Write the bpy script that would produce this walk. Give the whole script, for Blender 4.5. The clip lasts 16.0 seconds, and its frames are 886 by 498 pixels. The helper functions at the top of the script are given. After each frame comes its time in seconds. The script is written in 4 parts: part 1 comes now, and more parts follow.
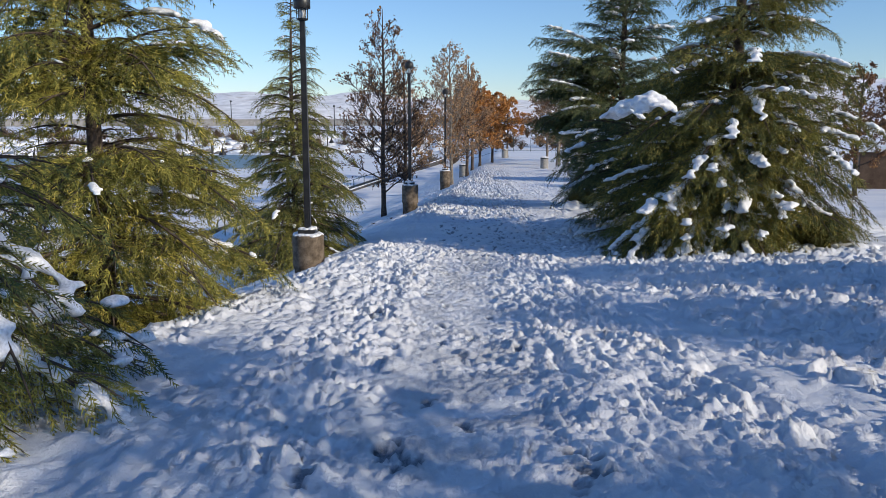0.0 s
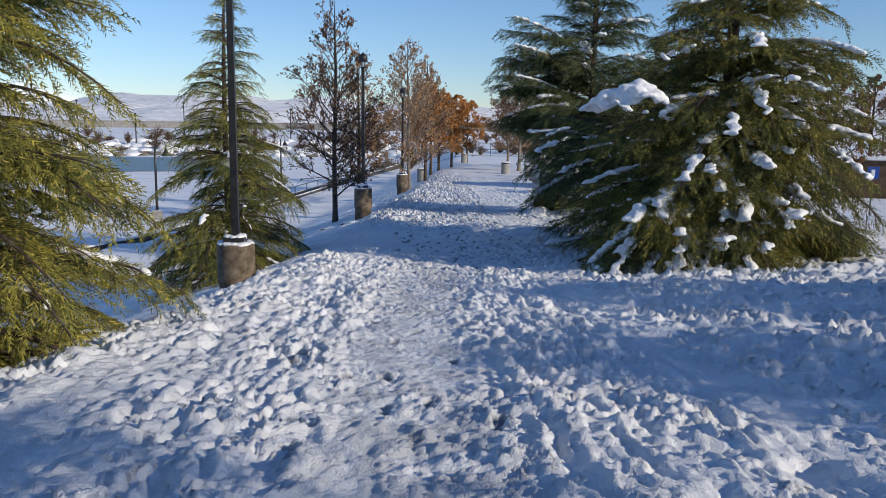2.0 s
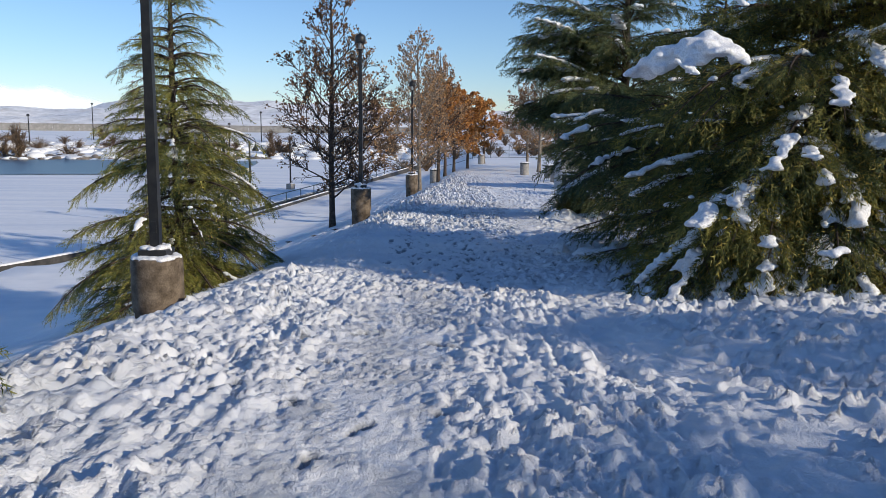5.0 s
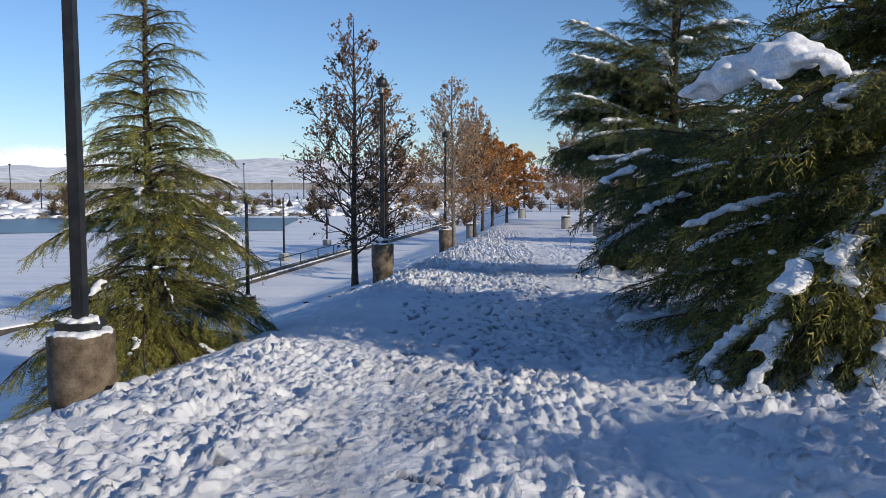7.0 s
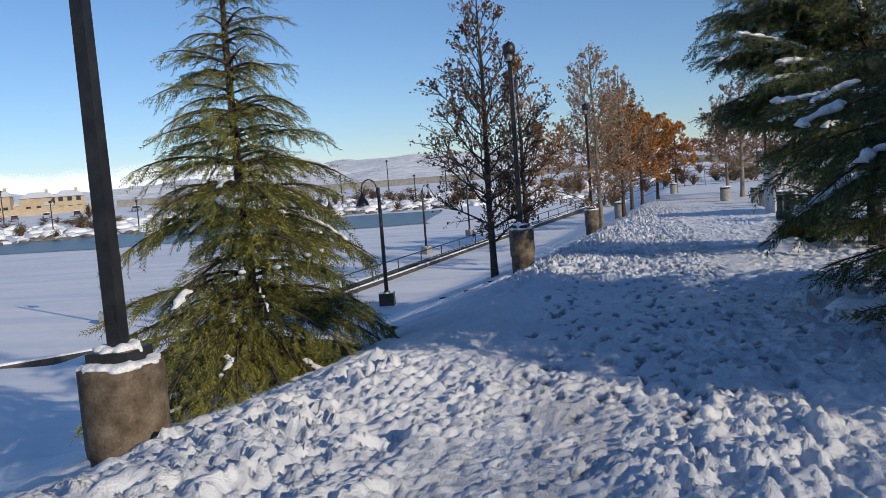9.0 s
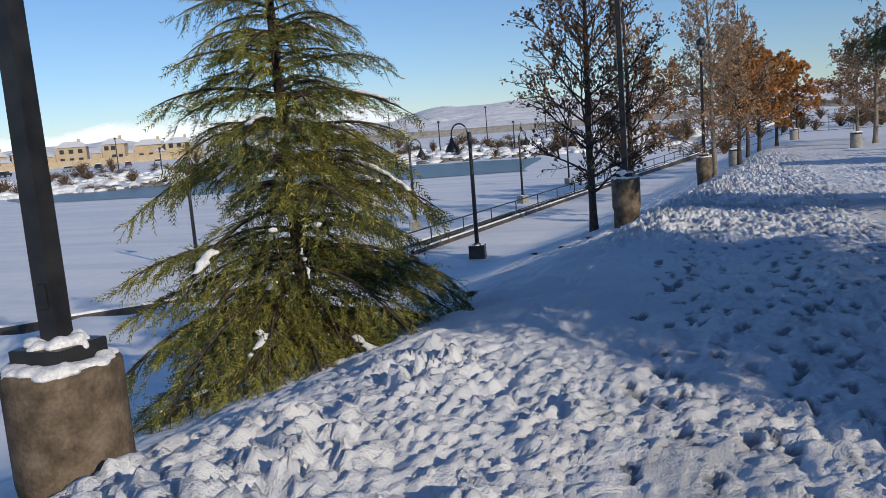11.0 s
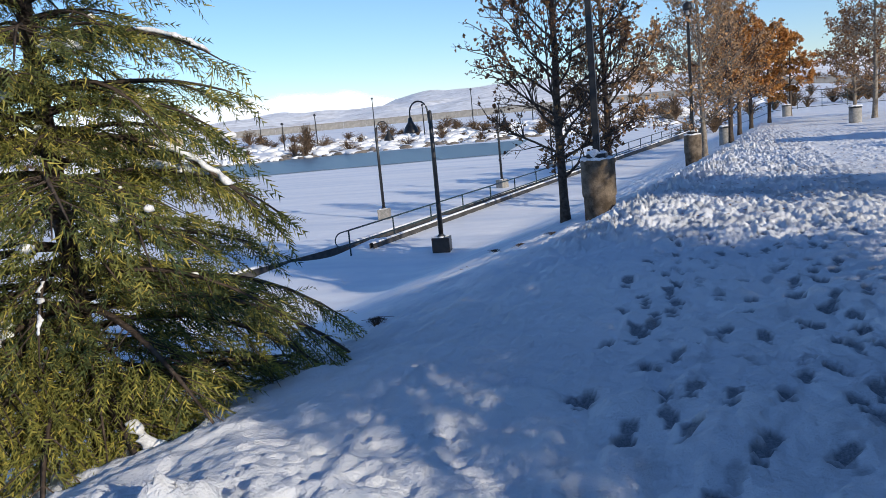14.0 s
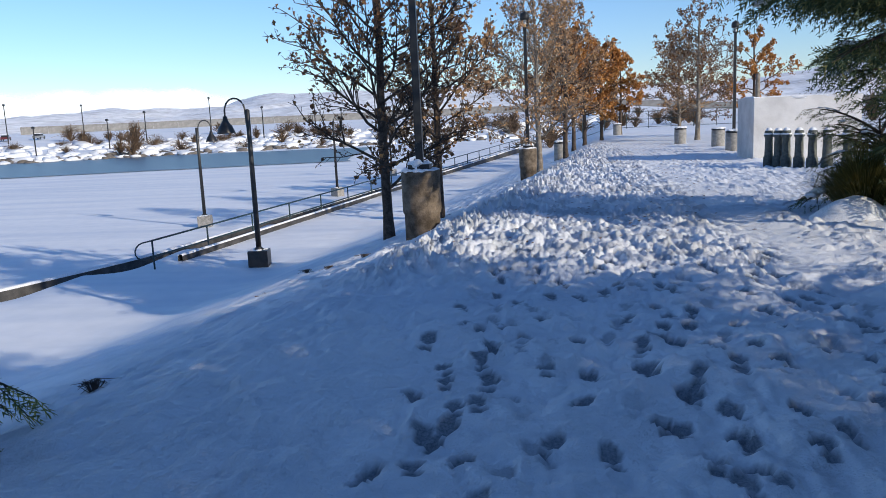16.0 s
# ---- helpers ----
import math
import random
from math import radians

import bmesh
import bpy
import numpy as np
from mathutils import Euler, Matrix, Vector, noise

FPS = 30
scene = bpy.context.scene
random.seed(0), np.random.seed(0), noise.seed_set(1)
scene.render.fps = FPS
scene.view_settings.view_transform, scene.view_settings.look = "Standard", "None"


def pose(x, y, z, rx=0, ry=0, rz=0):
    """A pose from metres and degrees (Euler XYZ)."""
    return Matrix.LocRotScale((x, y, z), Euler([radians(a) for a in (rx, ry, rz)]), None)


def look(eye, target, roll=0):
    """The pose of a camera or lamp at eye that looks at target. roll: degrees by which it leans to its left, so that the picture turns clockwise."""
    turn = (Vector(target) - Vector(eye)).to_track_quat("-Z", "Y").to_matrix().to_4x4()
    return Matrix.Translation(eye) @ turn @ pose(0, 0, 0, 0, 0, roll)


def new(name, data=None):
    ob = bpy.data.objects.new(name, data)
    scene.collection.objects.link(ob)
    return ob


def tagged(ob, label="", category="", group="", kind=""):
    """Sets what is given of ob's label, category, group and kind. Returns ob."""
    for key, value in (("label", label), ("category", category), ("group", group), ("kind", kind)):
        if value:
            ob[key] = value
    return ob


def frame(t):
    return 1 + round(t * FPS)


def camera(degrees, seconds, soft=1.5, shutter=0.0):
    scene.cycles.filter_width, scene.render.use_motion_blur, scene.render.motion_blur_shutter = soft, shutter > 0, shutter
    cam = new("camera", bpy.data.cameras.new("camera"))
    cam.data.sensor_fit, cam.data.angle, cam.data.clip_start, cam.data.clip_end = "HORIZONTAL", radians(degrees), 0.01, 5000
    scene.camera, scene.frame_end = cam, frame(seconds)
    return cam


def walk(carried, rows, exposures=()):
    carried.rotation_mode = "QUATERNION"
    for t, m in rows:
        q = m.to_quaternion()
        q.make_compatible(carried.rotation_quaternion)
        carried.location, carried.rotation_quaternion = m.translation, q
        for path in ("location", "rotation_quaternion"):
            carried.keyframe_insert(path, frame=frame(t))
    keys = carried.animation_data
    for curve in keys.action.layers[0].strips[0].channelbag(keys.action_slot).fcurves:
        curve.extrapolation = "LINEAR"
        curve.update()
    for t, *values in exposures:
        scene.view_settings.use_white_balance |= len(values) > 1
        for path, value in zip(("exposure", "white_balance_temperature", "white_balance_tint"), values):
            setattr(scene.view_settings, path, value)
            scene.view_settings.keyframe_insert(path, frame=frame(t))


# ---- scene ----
cam = camera(58.0, 16.0, 0.85)
PATH = [
    (0, (0.203, 0.011, 1.159), (0.189, 1.985, 0.84), -0.0),
    (0.5, (0.125, 0.829, 1.11), (0.063, 2.812, 0.86), -0.4),
    (1, (0.161, 1.426, 1.016), (0.117, 3.408, 0.749), 0.3),
    (1.5, (0.178, 2.144, 0.928), (0.088, 4.123, 0.657), 0.1),
    (2, (0.278, 2.706, 0.847), (0.369, 4.681, 0.544), 0.8),
    (2.5, (0.342, 3.443, 0.784), (0.395, 5.422, 0.503), 0.7),
    (3, (0.51, 4.001, 0.702), (0.668, 5.977, 0.434), 1.4),
    (3.5, (0.642, 4.693, 0.625), (0.761, 6.671, 0.358), 1.4),
    (3.7, (0.657, 4.984, 0.622), (0.734, 6.965, 0.355), 1.5),
    (5.8, (0.982, 7.906, 0.271), (0.99, 9.883, -0.035), -0.3),
    (6, (1.032, 8.163, 0.268), (0.975, 10.141, -0.027), -0.4),
    (6.5, (1.241, 8.745, 0.228), (1.202, 10.73, -0.011), -0.3),
    (7, (1.338, 9.464, 0.192), (1.27, 11.456, 0.035), 0.0),
    (7.5, (1.389, 10.015, 0.147), (1.411, 12.01, 0.015), 0.0),
    (8, (1.349, 10.785, 0.052), (1.133, 12.772, -0.019), -2.6),
    (8.5, (1.306, 11.432, -0.041), (1.038, 13.412, -0.136), -2.5),
    (9, (1.266, 12.118, -0.071), (0.834, 14.064, -0.244), -4.4),
    (9.5, (1.169, 12.732, -0.143), (0.551, 14.622, -0.358), -4.5),
    (9.7, (1.128, 12.974, -0.12), (0.512, 14.862, -0.36), -4.4),
    (11.8, (0.85, 15.396, -0.269), (0.153, 17.248, -0.562), -4.5),
    (12, (0.824, 15.678, -0.273), (0.189, 17.55, -0.574), -4.4),
    (12.5, (0.737, 16.479, -0.391), (0.059, 18.336, -0.695), -5.6),
    (13, (0.741, 16.997, -0.414), (0.111, 18.868, -0.739), -7.0),
    (13.5, (0.762, 17.713, -0.486), (0.094, 19.57, -0.808), -6.4),
    (14, (0.862, 18.174, -0.506), (0.208, 20.037, -0.83), -5.4),
    (14.5, (0.79, 18.899, -0.584), (0.062, 20.736, -0.895), -5.1),
    (15, (0.876, 19.345, -0.571), (0.492, 21.277, -0.914), -2.2),
    (15.5, (0.909, 19.979, -0.614), (0.618, 21.93, -0.943), -2.9),
    (16, (0.906, 20.587, -0.667), (0.632, 22.54, -0.999), -2.6),
]
walk(cam, [(t, look(eye, target, roll)) for t, eye, target, roll in PATH], [(t, e, k, 15) for t, e, k in ((0, -0.06, 5780), (0.5, -0.30, 5800), (3.5, -0.08, 5850), (7, -0.20, 5850), (8, -0.14, 5850), (9.5, -0.48, 5880), (12.5, -0.26, 5800), (13.5, -0.04, 5760), (16, 0.02, 5640))])

# ---- light ----
SUN_EL, SUN_AZ = radians(20.5), math.atan2(0.84, -0.54)   # azimuth clockwise from +y
world = bpy.data.worlds.new("sky")
scene.world = world
world.use_nodes = True
wn = world.node_tree
sky = wn.nodes.new("ShaderNodeTexSky")
sky.sky_type, sky.sun_disc = "NISHITA", False
sky.sun_elevation, sky.sun_rotation = SUN_EL, SUN_AZ
sky.air_density, sky.dust_density, sky.ozone_density = 1.0, 0.0, 4.2
wn.links.new(sky.outputs[0], wn.nodes["Background"].inputs[0])
wn.nodes["Background"].inputs[1].default_value = 0.134
sun_data = bpy.data.lights.new("sun", "SUN")
sun_data.energy, sun_data.angle, sun_data.color = 4.4, radians(0.5), (1.0, 0.85, 0.58)
sun = new("sun", sun_data)
sun_way = Vector((math.sin(SUN_AZ) * math.cos(SUN_EL), math.cos(SUN_AZ) * math.cos(SUN_EL), math.sin(SUN_EL)))
sun.matrix_world = look(sun_way * 60, (0, 0, 0))

# ---- materials ----


def principled(name, rough=0.7, metal=0.0, spec=0.3):
    m = bpy.data.materials.new(name)
    m.use_nodes = True
    b = m.node_tree.nodes["Principled BSDF"]
    b.inputs["Roughness"].default_value, b.inputs["Metallic"].default_value = rough, metal
    b.inputs["Specular IOR Level"].default_value = spec
    return m, m.node_tree, b


def noise_node(nt, scale, detail=4.0, rough=0.55, coords="Object"):
    tc = nt.nodes.new("ShaderNodeTexCoord")
    n = nt.nodes.new("ShaderNodeTexNoise")
    n.inputs["Scale"].default_value, n.inputs["Detail"].default_value, n.inputs["Roughness"].default_value = scale, detail, rough
    nt.links.new(tc.outputs[coords], n.inputs["Vector"])
    return n


def ramp(nt, source, stops):
    r = nt.nodes.new("ShaderNodeValToRGB")
    while len(r.color_ramp.elements) < len(stops):
        r.color_ramp.elements.new(0.5)
    for e, (p, c) in zip(r.color_ramp.elements, stops):
        e.position, e.color = p, (*c, 1)
    nt.links.new(source, r.inputs[0])
    return r


def mix(nt, a, b, fac, kind="MIX"):
    m = nt.nodes.new("ShaderNodeMix")
    m.data_type, m.blend_type = "RGBA", kind
    if isinstance(fac, float):
        m.inputs[0].default_value = fac
    else:
        nt.links.new(fac, m.inputs[0])
    for slot, v in ((6, a), (7, b)):
        if isinstance(v, tuple):
            m.inputs[slot].default_value = (*v, 1)
        else:
            nt.links.new(v, m.inputs[slot])
    return m.outputs[2]


def bumped(nt, bsdf, height, strength=0.4, dist=0.01):
    b = nt.nodes.new("ShaderNodeBump")
    b.inputs["Strength"].default_value, b.inputs["Distance"].default_value = strength, dist
    nt.links.new(height, b.inputs["Height"])
    nt.links.new(b.outputs[0], bsdf.inputs["Normal"])


def speckled(name, c1, c2, scale=8.0, rough=0.7, metal=0.0, spec=0.3, bump=0.3, dist=0.01, fine=60.0, lo=0.35, hi=0.65):
    """Two-scale mottled surface."""
    m, nt, b = principled(name, rough, metal, spec)
    big, small = noise_node(nt, scale), noise_node(nt, fine, 3)
    col = ramp(nt, big.outputs[0], [(lo, c1), (hi, c2)])
    dark = ramp(nt, small.outputs[0], [(0.3, (0.72, 0.72, 0.72)), (0.7, (1.1, 1.1, 1.1))])
    nt.links.new(mix(nt, col.outputs[0], dark.outputs[0], 1.0, "MULTIPLY"), b.inputs["Base Color"])
    bumped(nt, b, small.outputs[0], bump, dist)
    return m


def snow_material():
    m, nt, b = principled("snow", 0.62, 0, 0.25)
    big, fine = noise_node(nt, 1.3, 5), noise_node(nt, 70, 4)
    clean = ramp(nt, big.outputs[0], [(0.3, (0.84, 0.85, 0.87)), (0.7, (0.92, 0.92, 0.93))])
    # stretched noise puts bluish streaks into the colour, imitating tree shadows across the lake
    wander = noise_node(nt, 1.0, 4)
    squash = nt.nodes.new("ShaderNodeMapping")
    squash.inputs["Scale"].default_value = (0.05, 0.45, 1.0)
    nt.links.new(wander.inputs["Vector"].links[0].from_socket, squash.inputs["Vector"])
    nt.links.new(squash.outputs[0], wander.inputs["Vector"])
    shadow_streak = ramp(nt, wander.outputs[0], [(0.35, (0.84, 0.87, 0.92)), (0.6, (1.0, 1.0, 1.0))])
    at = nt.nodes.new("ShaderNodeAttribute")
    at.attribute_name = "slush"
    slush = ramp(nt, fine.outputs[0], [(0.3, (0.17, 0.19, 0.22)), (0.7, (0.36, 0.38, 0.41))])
    nt.links.new(mix(nt, mix(nt, clean.outputs[0], shadow_streak.outputs[0], 1.0, "MULTIPLY"), slush.outputs[0], at.outputs["Fac"]), b.inputs["Base Color"])
    mid = noise_node(nt, 19, 6, 0.7)
    bumped(nt, b, mix(nt, mid.outputs[0], fine.outputs[0], 0.3), 0.85, 0.034)
    grain = nt.nodes.new("ShaderNodeAttribute")
    grain.attribute_name = "grain"
    nt.links.new(grain.outputs["Fac"], b.inputs["Normal"].links[0].from_node.inputs["Strength"])
    return m


SNOW = snow_material()
SNOW_CLUMP = speckled("settled_snow", (0.84, 0.85, 0.87), (0.92, 0.92, 0.93), 4, 0.6, 0, 0.25, 0.35, 0.01, 45)
CONCRETE = speckled("weathered_concrete", (0.095, 0.072, 0.05), (0.23, 0.18, 0.13), 5, 0.85, 0, 0.2, 0.5, 0.01, 38)
CONCRETE_GREY = speckled("grey_concrete", (0.24, 0.23, 0.21), (0.38, 0.36, 0.33), 6, 0.85, 0, 0.2, 0.4, 0.01, 40)
BLACK_PAINT = speckled("black_painted_metal", (0.012, 0.012, 0.013), (0.03, 0.029, 0.028), 6, 0.42, 0, 0.5, 0.08, 0.003, 90)
RAIL_PAINT = speckled("rail_paint", (0.015, 0.035, 0.042), (0.035, 0.065, 0.07), 6, 0.45, 0.3, 0.5, 0.1, 0.003, 80)
BARK = speckled("dark_bark", (0.05, 0.038, 0.03), (0.13, 0.10, 0.08), 9, 0.9, 0, 0.1, 0.8, 0.02, 40)
PALE_BARK = speckled("pale_bark", (0.16, 0.13, 0.10), (0.34, 0.30, 0.25), 7, 0.9, 0, 0.1, 0.6, 0.02, 40)
# concrete darkened in colour for the shadow line along lake wall and ramp curb
SHADE_CONCRETE = speckled("shade_dark_concrete", (0.035, 0.034, 0.032), (0.085, 0.08, 0.075), 3, 0.6, 0, 0.4, 0.3, 0.01, 30)
WALL_WHITE = speckled("white_render", (0.58, 0.56, 0.54), (0.72, 0.70, 0.68), 1.5, 0.85, 0, 0.2, 0.2, 0.01, 60)
HILL_SNOW = speckled("snowy_hillside", (0.70, 0.67, 0.64), (0.95, 0.95, 0.95), 0.02, 0.9, 0, 0.1, 0.0, 0.1, 0.06, 0.30, 0.44)


def foliage_material(name, dark, light, warm, scale=1.2):
    m, nt, b = principled(name, 0.6, 0, 0.25)
    big = noise_node(nt, scale, 4)
    geo = nt.nodes.new("ShaderNodeNewGeometry")
    base = ramp(nt, big.outputs[0], [(0.35, dark), (0.65, light)])
    spread = ramp(nt, geo.outputs["Random Per Island"], [(0.0, (0.65, 0.65, 0.65)), (1.0, (1.25, 1.25, 1.25))])
    pick = ramp(nt, geo.outputs["Random Per Island"], [(0.72, (0, 0, 0)), (0.95, (1, 1, 1))])
    c = mix(nt, base.outputs[0], spread.outputs[0], 1.0, "MULTIPLY")
    colour = mix(nt, c, warm, pick.outputs[0])
    nt.links.new(colour, b.inputs["Base Color"])
    thin, both = nt.nodes.new("ShaderNodeBsdfTranslucent"), nt.nodes.new("ShaderNodeMixShader")
    nt.links.new(colour, thin.inputs["Color"])
    both.inputs[0].default_value = 0.24
    nt.links.new(b.outputs[0], both.inputs[1])
    nt.links.new(thin.outputs[0], both.inputs[2])
    nt.links.new(both.outputs[0], nt.nodes["Material Output"].inputs["Surface"])
    return m


CEDAR = foliage_material("cedar_needles", (0.052, 0.090, 0.042), (0.29, 0.28, 0.058), (0.46, 0.38, 0.075))
CEDAR_GOLD = foliage_material("yellow_green_cedar_needles", (0.085, 0.11, 0.036), (0.38, 0.34, 0.060), (0.54, 0.44, 0.085))
CEDAR_MID = foliage_material("olive_cedar_needles", (0.055, 0.084, 0.036), (0.24, 0.225, 0.050), (0.42, 0.32, 0.065))
CEDAR_DARK = foliage_material("dark_cedar_needles", (0.048, 0.082, 0.044), (0.13, 0.155, 0.062), (0.24, 0.22, 0.07))
LEAF_BROWN = foliage_material("dry_brown_leaves", (0.13, 0.065, 0.035), (0.24, 0.13, 0.065), (0.34, 0.19, 0.07), 2.0)
LEAF_TAN = foliage_material("tan_dry_leaves", (0.30, 0.17, 0.09), (0.48, 0.31, 0.17), (0.55, 0.33, 0.14), 2.0)
LEAF_ORANGE = foliage_material("orange_autumn_leaves", (0.38, 0.15, 0.035), (0.56, 0.26, 0.065), (0.62, 0.33, 0.10), 2.0)

# ---- mesh helpers ----


def grid_noise(x, y, seed=0):
    """Smooth value noise in [-1, 1] on arrays."""
    xi, yi = np.floor(x).astype(np.int64), np.floor(y).astype(np.int64)
    fx, fy = x - xi, y - yi
    fx, fy = fx * fx * fx * (fx * (fx * 6 - 15) + 10), fy * fy * fy * (fy * (fy * 6 - 15) + 10)

    def lattice(a, b):
        n = (a * 374761393 + b * 668265263 + seed * 974711) & 0x7FFFFFFF
        n = ((n ^ (n >> 13)) * 1274126177) & 0x7FFFFFFF
        n = n ^ (n >> 16)
        return (n & 0xFFFF) / 32767.5 - 1
    a, b = lattice(xi, yi), lattice(xi + 1, yi)
    c, d = lattice(xi, yi + 1), lattice(xi + 1, yi + 1)
    return (a + (b - a) * fx) * (1 - fy) + (c + (d - c) * fx) * fy


def fractal(x, y, size, octaves=4, seed=0, gain=0.5):
    total, amp = 0, 1.0
    for k in range(octaves):
        total = total + amp * grid_noise(x / size + 17.3 * k, y / size - 9.1 * k, seed + k)
        amp, size = amp * gain, size * 0.5
    return total


def raw_mesh(name, verts, faces, material, smooth=False):
    """A mesh from arrays: verts (n, 3), faces (m, 3) or (m, 4), or a list of such face arrays."""
    me = bpy.data.meshes.new(name)
    verts = np.asarray(verts, np.float32)
    groups = [np.asarray(f, np.int32) for f in (faces if isinstance(faces, list) else [faces]) if len(f)]
    sizes = np.concatenate([np.full(len(f), f.shape[1], np.int32) for f in groups])
    loops = np.concatenate([f.ravel() for f in groups])
    me.vertices.add(len(verts))
    me.vertices.foreach_set("co", verts.ravel())
    me.loops.add(len(loops))
    me.loops.foreach_set("vertex_index", loops)
    me.polygons.add(len(sizes))
    me.polygons.foreach_set("loop_start", np.concatenate(([0], np.cumsum(sizes)[:-1])).astype(np.int32))
    me.update(calc_edges=True)
    me.polygons.foreach_set("use_smooth", np.full(len(sizes), smooth))
    me.materials.append(material)
    me.validate()
    return me


def arr_part(name, verts, faces, material, parent=None, label="", smooth=False):
    ob = new(name, raw_mesh(name, verts, faces, material, smooth))
    ob.parent = parent
    return tagged(ob, label)


def part(name, bm, material, parent=None, label="", smooth=False):
    me = bpy.data.meshes.new(name)
    bm.to_mesh(me)
    bm.free()
    me.materials.append(material)
    if smooth:
        me.polygons.foreach_set("use_smooth", np.full(len(me.polygons), True))
    ob = new(name, me)
    ob.parent = parent
    return tagged(ob, label)


def thing(name, label, category, group="", at=None):
    e = tagged(new(name), label, category, group)
    if at is not None:
        e.matrix_world = at
    return e


def box(bm, x0, x1, y0, y1, z0, z1, bevel=0.0):
    made = bmesh.ops.create_cube(bm, size=1, matrix=Matrix.Translation(((x0 + x1) / 2, (y0 + y1) / 2, (z0 + z1) / 2)) @ Matrix.Diagonal((x1 - x0, y1 - y0, z1 - z0, 1)))
    if bevel:
        bmesh.ops.bevel(bm, geom=list({e for v in made["verts"] for e in v.link_edges}), offset=bevel, segments=2, affect="EDGES", profile=0.6)
    return bm


def lathe(bm, profile, sides=24, cx=0.0, cy=0.0):
    """A turned shape from (radius, z) pairs, closed at both ends."""
    rings = []
    for r, z in profile:
        rings.append([bm.verts.new((cx + r * math.cos(2 * math.pi * k / sides), cy + r * math.sin(2 * math.pi * k / sides), z)) for k in range(sides)])
    for a, b in zip(rings, rings[1:]):
        for k in range(sides):
            bm.faces.new((a[k], a[(k + 1) % sides], b[(k + 1) % sides], b[k]))
    bm.faces.new(rings[0][::-1])
    bm.faces.new(rings[-1])
    return bm


def tubes(lines, sides=5):
    """Joined tubes along lines of (n, 4) arrays: x, y, z, radius."""
    vs, fs, base = [], [], 0
    ang = np.arange(sides) * 2 * math.pi / sides
    for ln in lines:
        ln = np.asarray(ln, float)
        n = len(ln)
        d = np.gradient(ln[:, :3], axis=0)
        d /= np.linalg.norm(d, axis=1, keepdims=True) + 1e-9
        side = np.cross(d, np.where(np.abs(d[:, 2:3]) > 0.9, np.array([[1.0, 0, 0]]), np.array([[0, 0, 1.0]])))
        side /= np.linalg.norm(side, axis=1, keepdims=True) + 1e-9
        up = np.cross(side, d)
        ring = ln[:, None, :3] + ln[:, None, 3:4] * (np.cos(ang)[None, :, None] * side[:, None] + np.sin(ang)[None, :, None] * up[:, None])
        vs.append(ring.reshape(-1, 3))
        i = (np.arange(n - 1)[:, None] * sides + np.arange(sides)[None]).ravel()
        j = (np.arange(n - 1)[:, None] * sides + (np.arange(sides)[None] + 1) % sides).ravel()
        fs.append(np.stack([i, j, j + sides, i + sides], 1) + base)
        base += n * sides
    return np.concatenate(vs), np.concatenate(fs)


# ---- the lie of the land ----
PROFILE_Y = np.arange(-60.0, 200.0, 0.5)
PROFILE_Z = np.interp(PROFILE_Y, [-60, -20, 0, 9.4, 13, 17, 20, 24, 30, 35, 53, 65, 100, 200], [4.2, 1.4, -0.30, -1.28, -1.60, -1.93, -2.13, -2.30, -2.40, -2.55, -2.95, -3.03, -3.15, -3.3])
PROFILE_Z = np.convolve(np.pad(PROFILE_Z, 4, mode="edge"), np.ones(9) / 9, "valid")
LAKE = -6.2
SHORE_Y = [10, 20, 28, 34.3, 36.9, 38.4, 40.6, 45.3, 48.5, 53.9, 61.8, 72.0, 86, 100, 120, 140]
SHORE_X = [-46, -35, -27.5, -22.5, -20.2, -18.7, -17.2, -15.6, -14.4, -13.35, -11.75, -10.0, -7.4, -4.6, -1.5, 0]


def crest(y):
    """x of the edge where the bank falls away to the lake."""
    return -3.0 + 0.10 * (np.clip(y, -30, 140) - 18.2)


def smoothstep(a, b, v):
    t = np.clip((v - a) / (b - a), 0, 1)
    return t * t * (3 - 2 * t)


def land(x, y):
    """Height of the land without lumps; arrays or numbers."""
    x, y = np.asarray(x, float), np.asarray(y, float)
    z = np.interp(y, PROFILE_Y, PROFILE_Z)
    d = np.maximum(crest(y) + 1.5 - x, 0)
    z = z - 0.33 * np.where(d < 1.5, d * d / 3.0, d - 0.75)
    right = np.maximum(x - 3.0, 0)
    z = z + 0.05 * np.minimum(right, 5) * np.clip((26 - y) / 8, 0, 1)
    shore = np.interp(y, SHORE_Y, SHORE_X)
    terrace = -5.57 + 0.013 * np.clip(y - 46.5, 0, 80)
    flat = LAKE + (terrace - LAKE) * smoothstep(-0.5, 0.4, x - shore) * smoothstep(150, 120, np.abs(y))
    k = 0.12
    z = flat + k * np.logaddexp(0, (z - flat) / k)
    far = np.maximum(np.hypot(x, y) - 190, 0)
    rise = np.minimum(far * 0.05, 5.0) * np.clip((-x + 60) / 60, 0, 1)
    return z + rise


def on_land(x, y):
    return float(land(x, y))


def path_mid(y):
    return 0.35 + 0.045 * np.maximum(y - 12, 0)


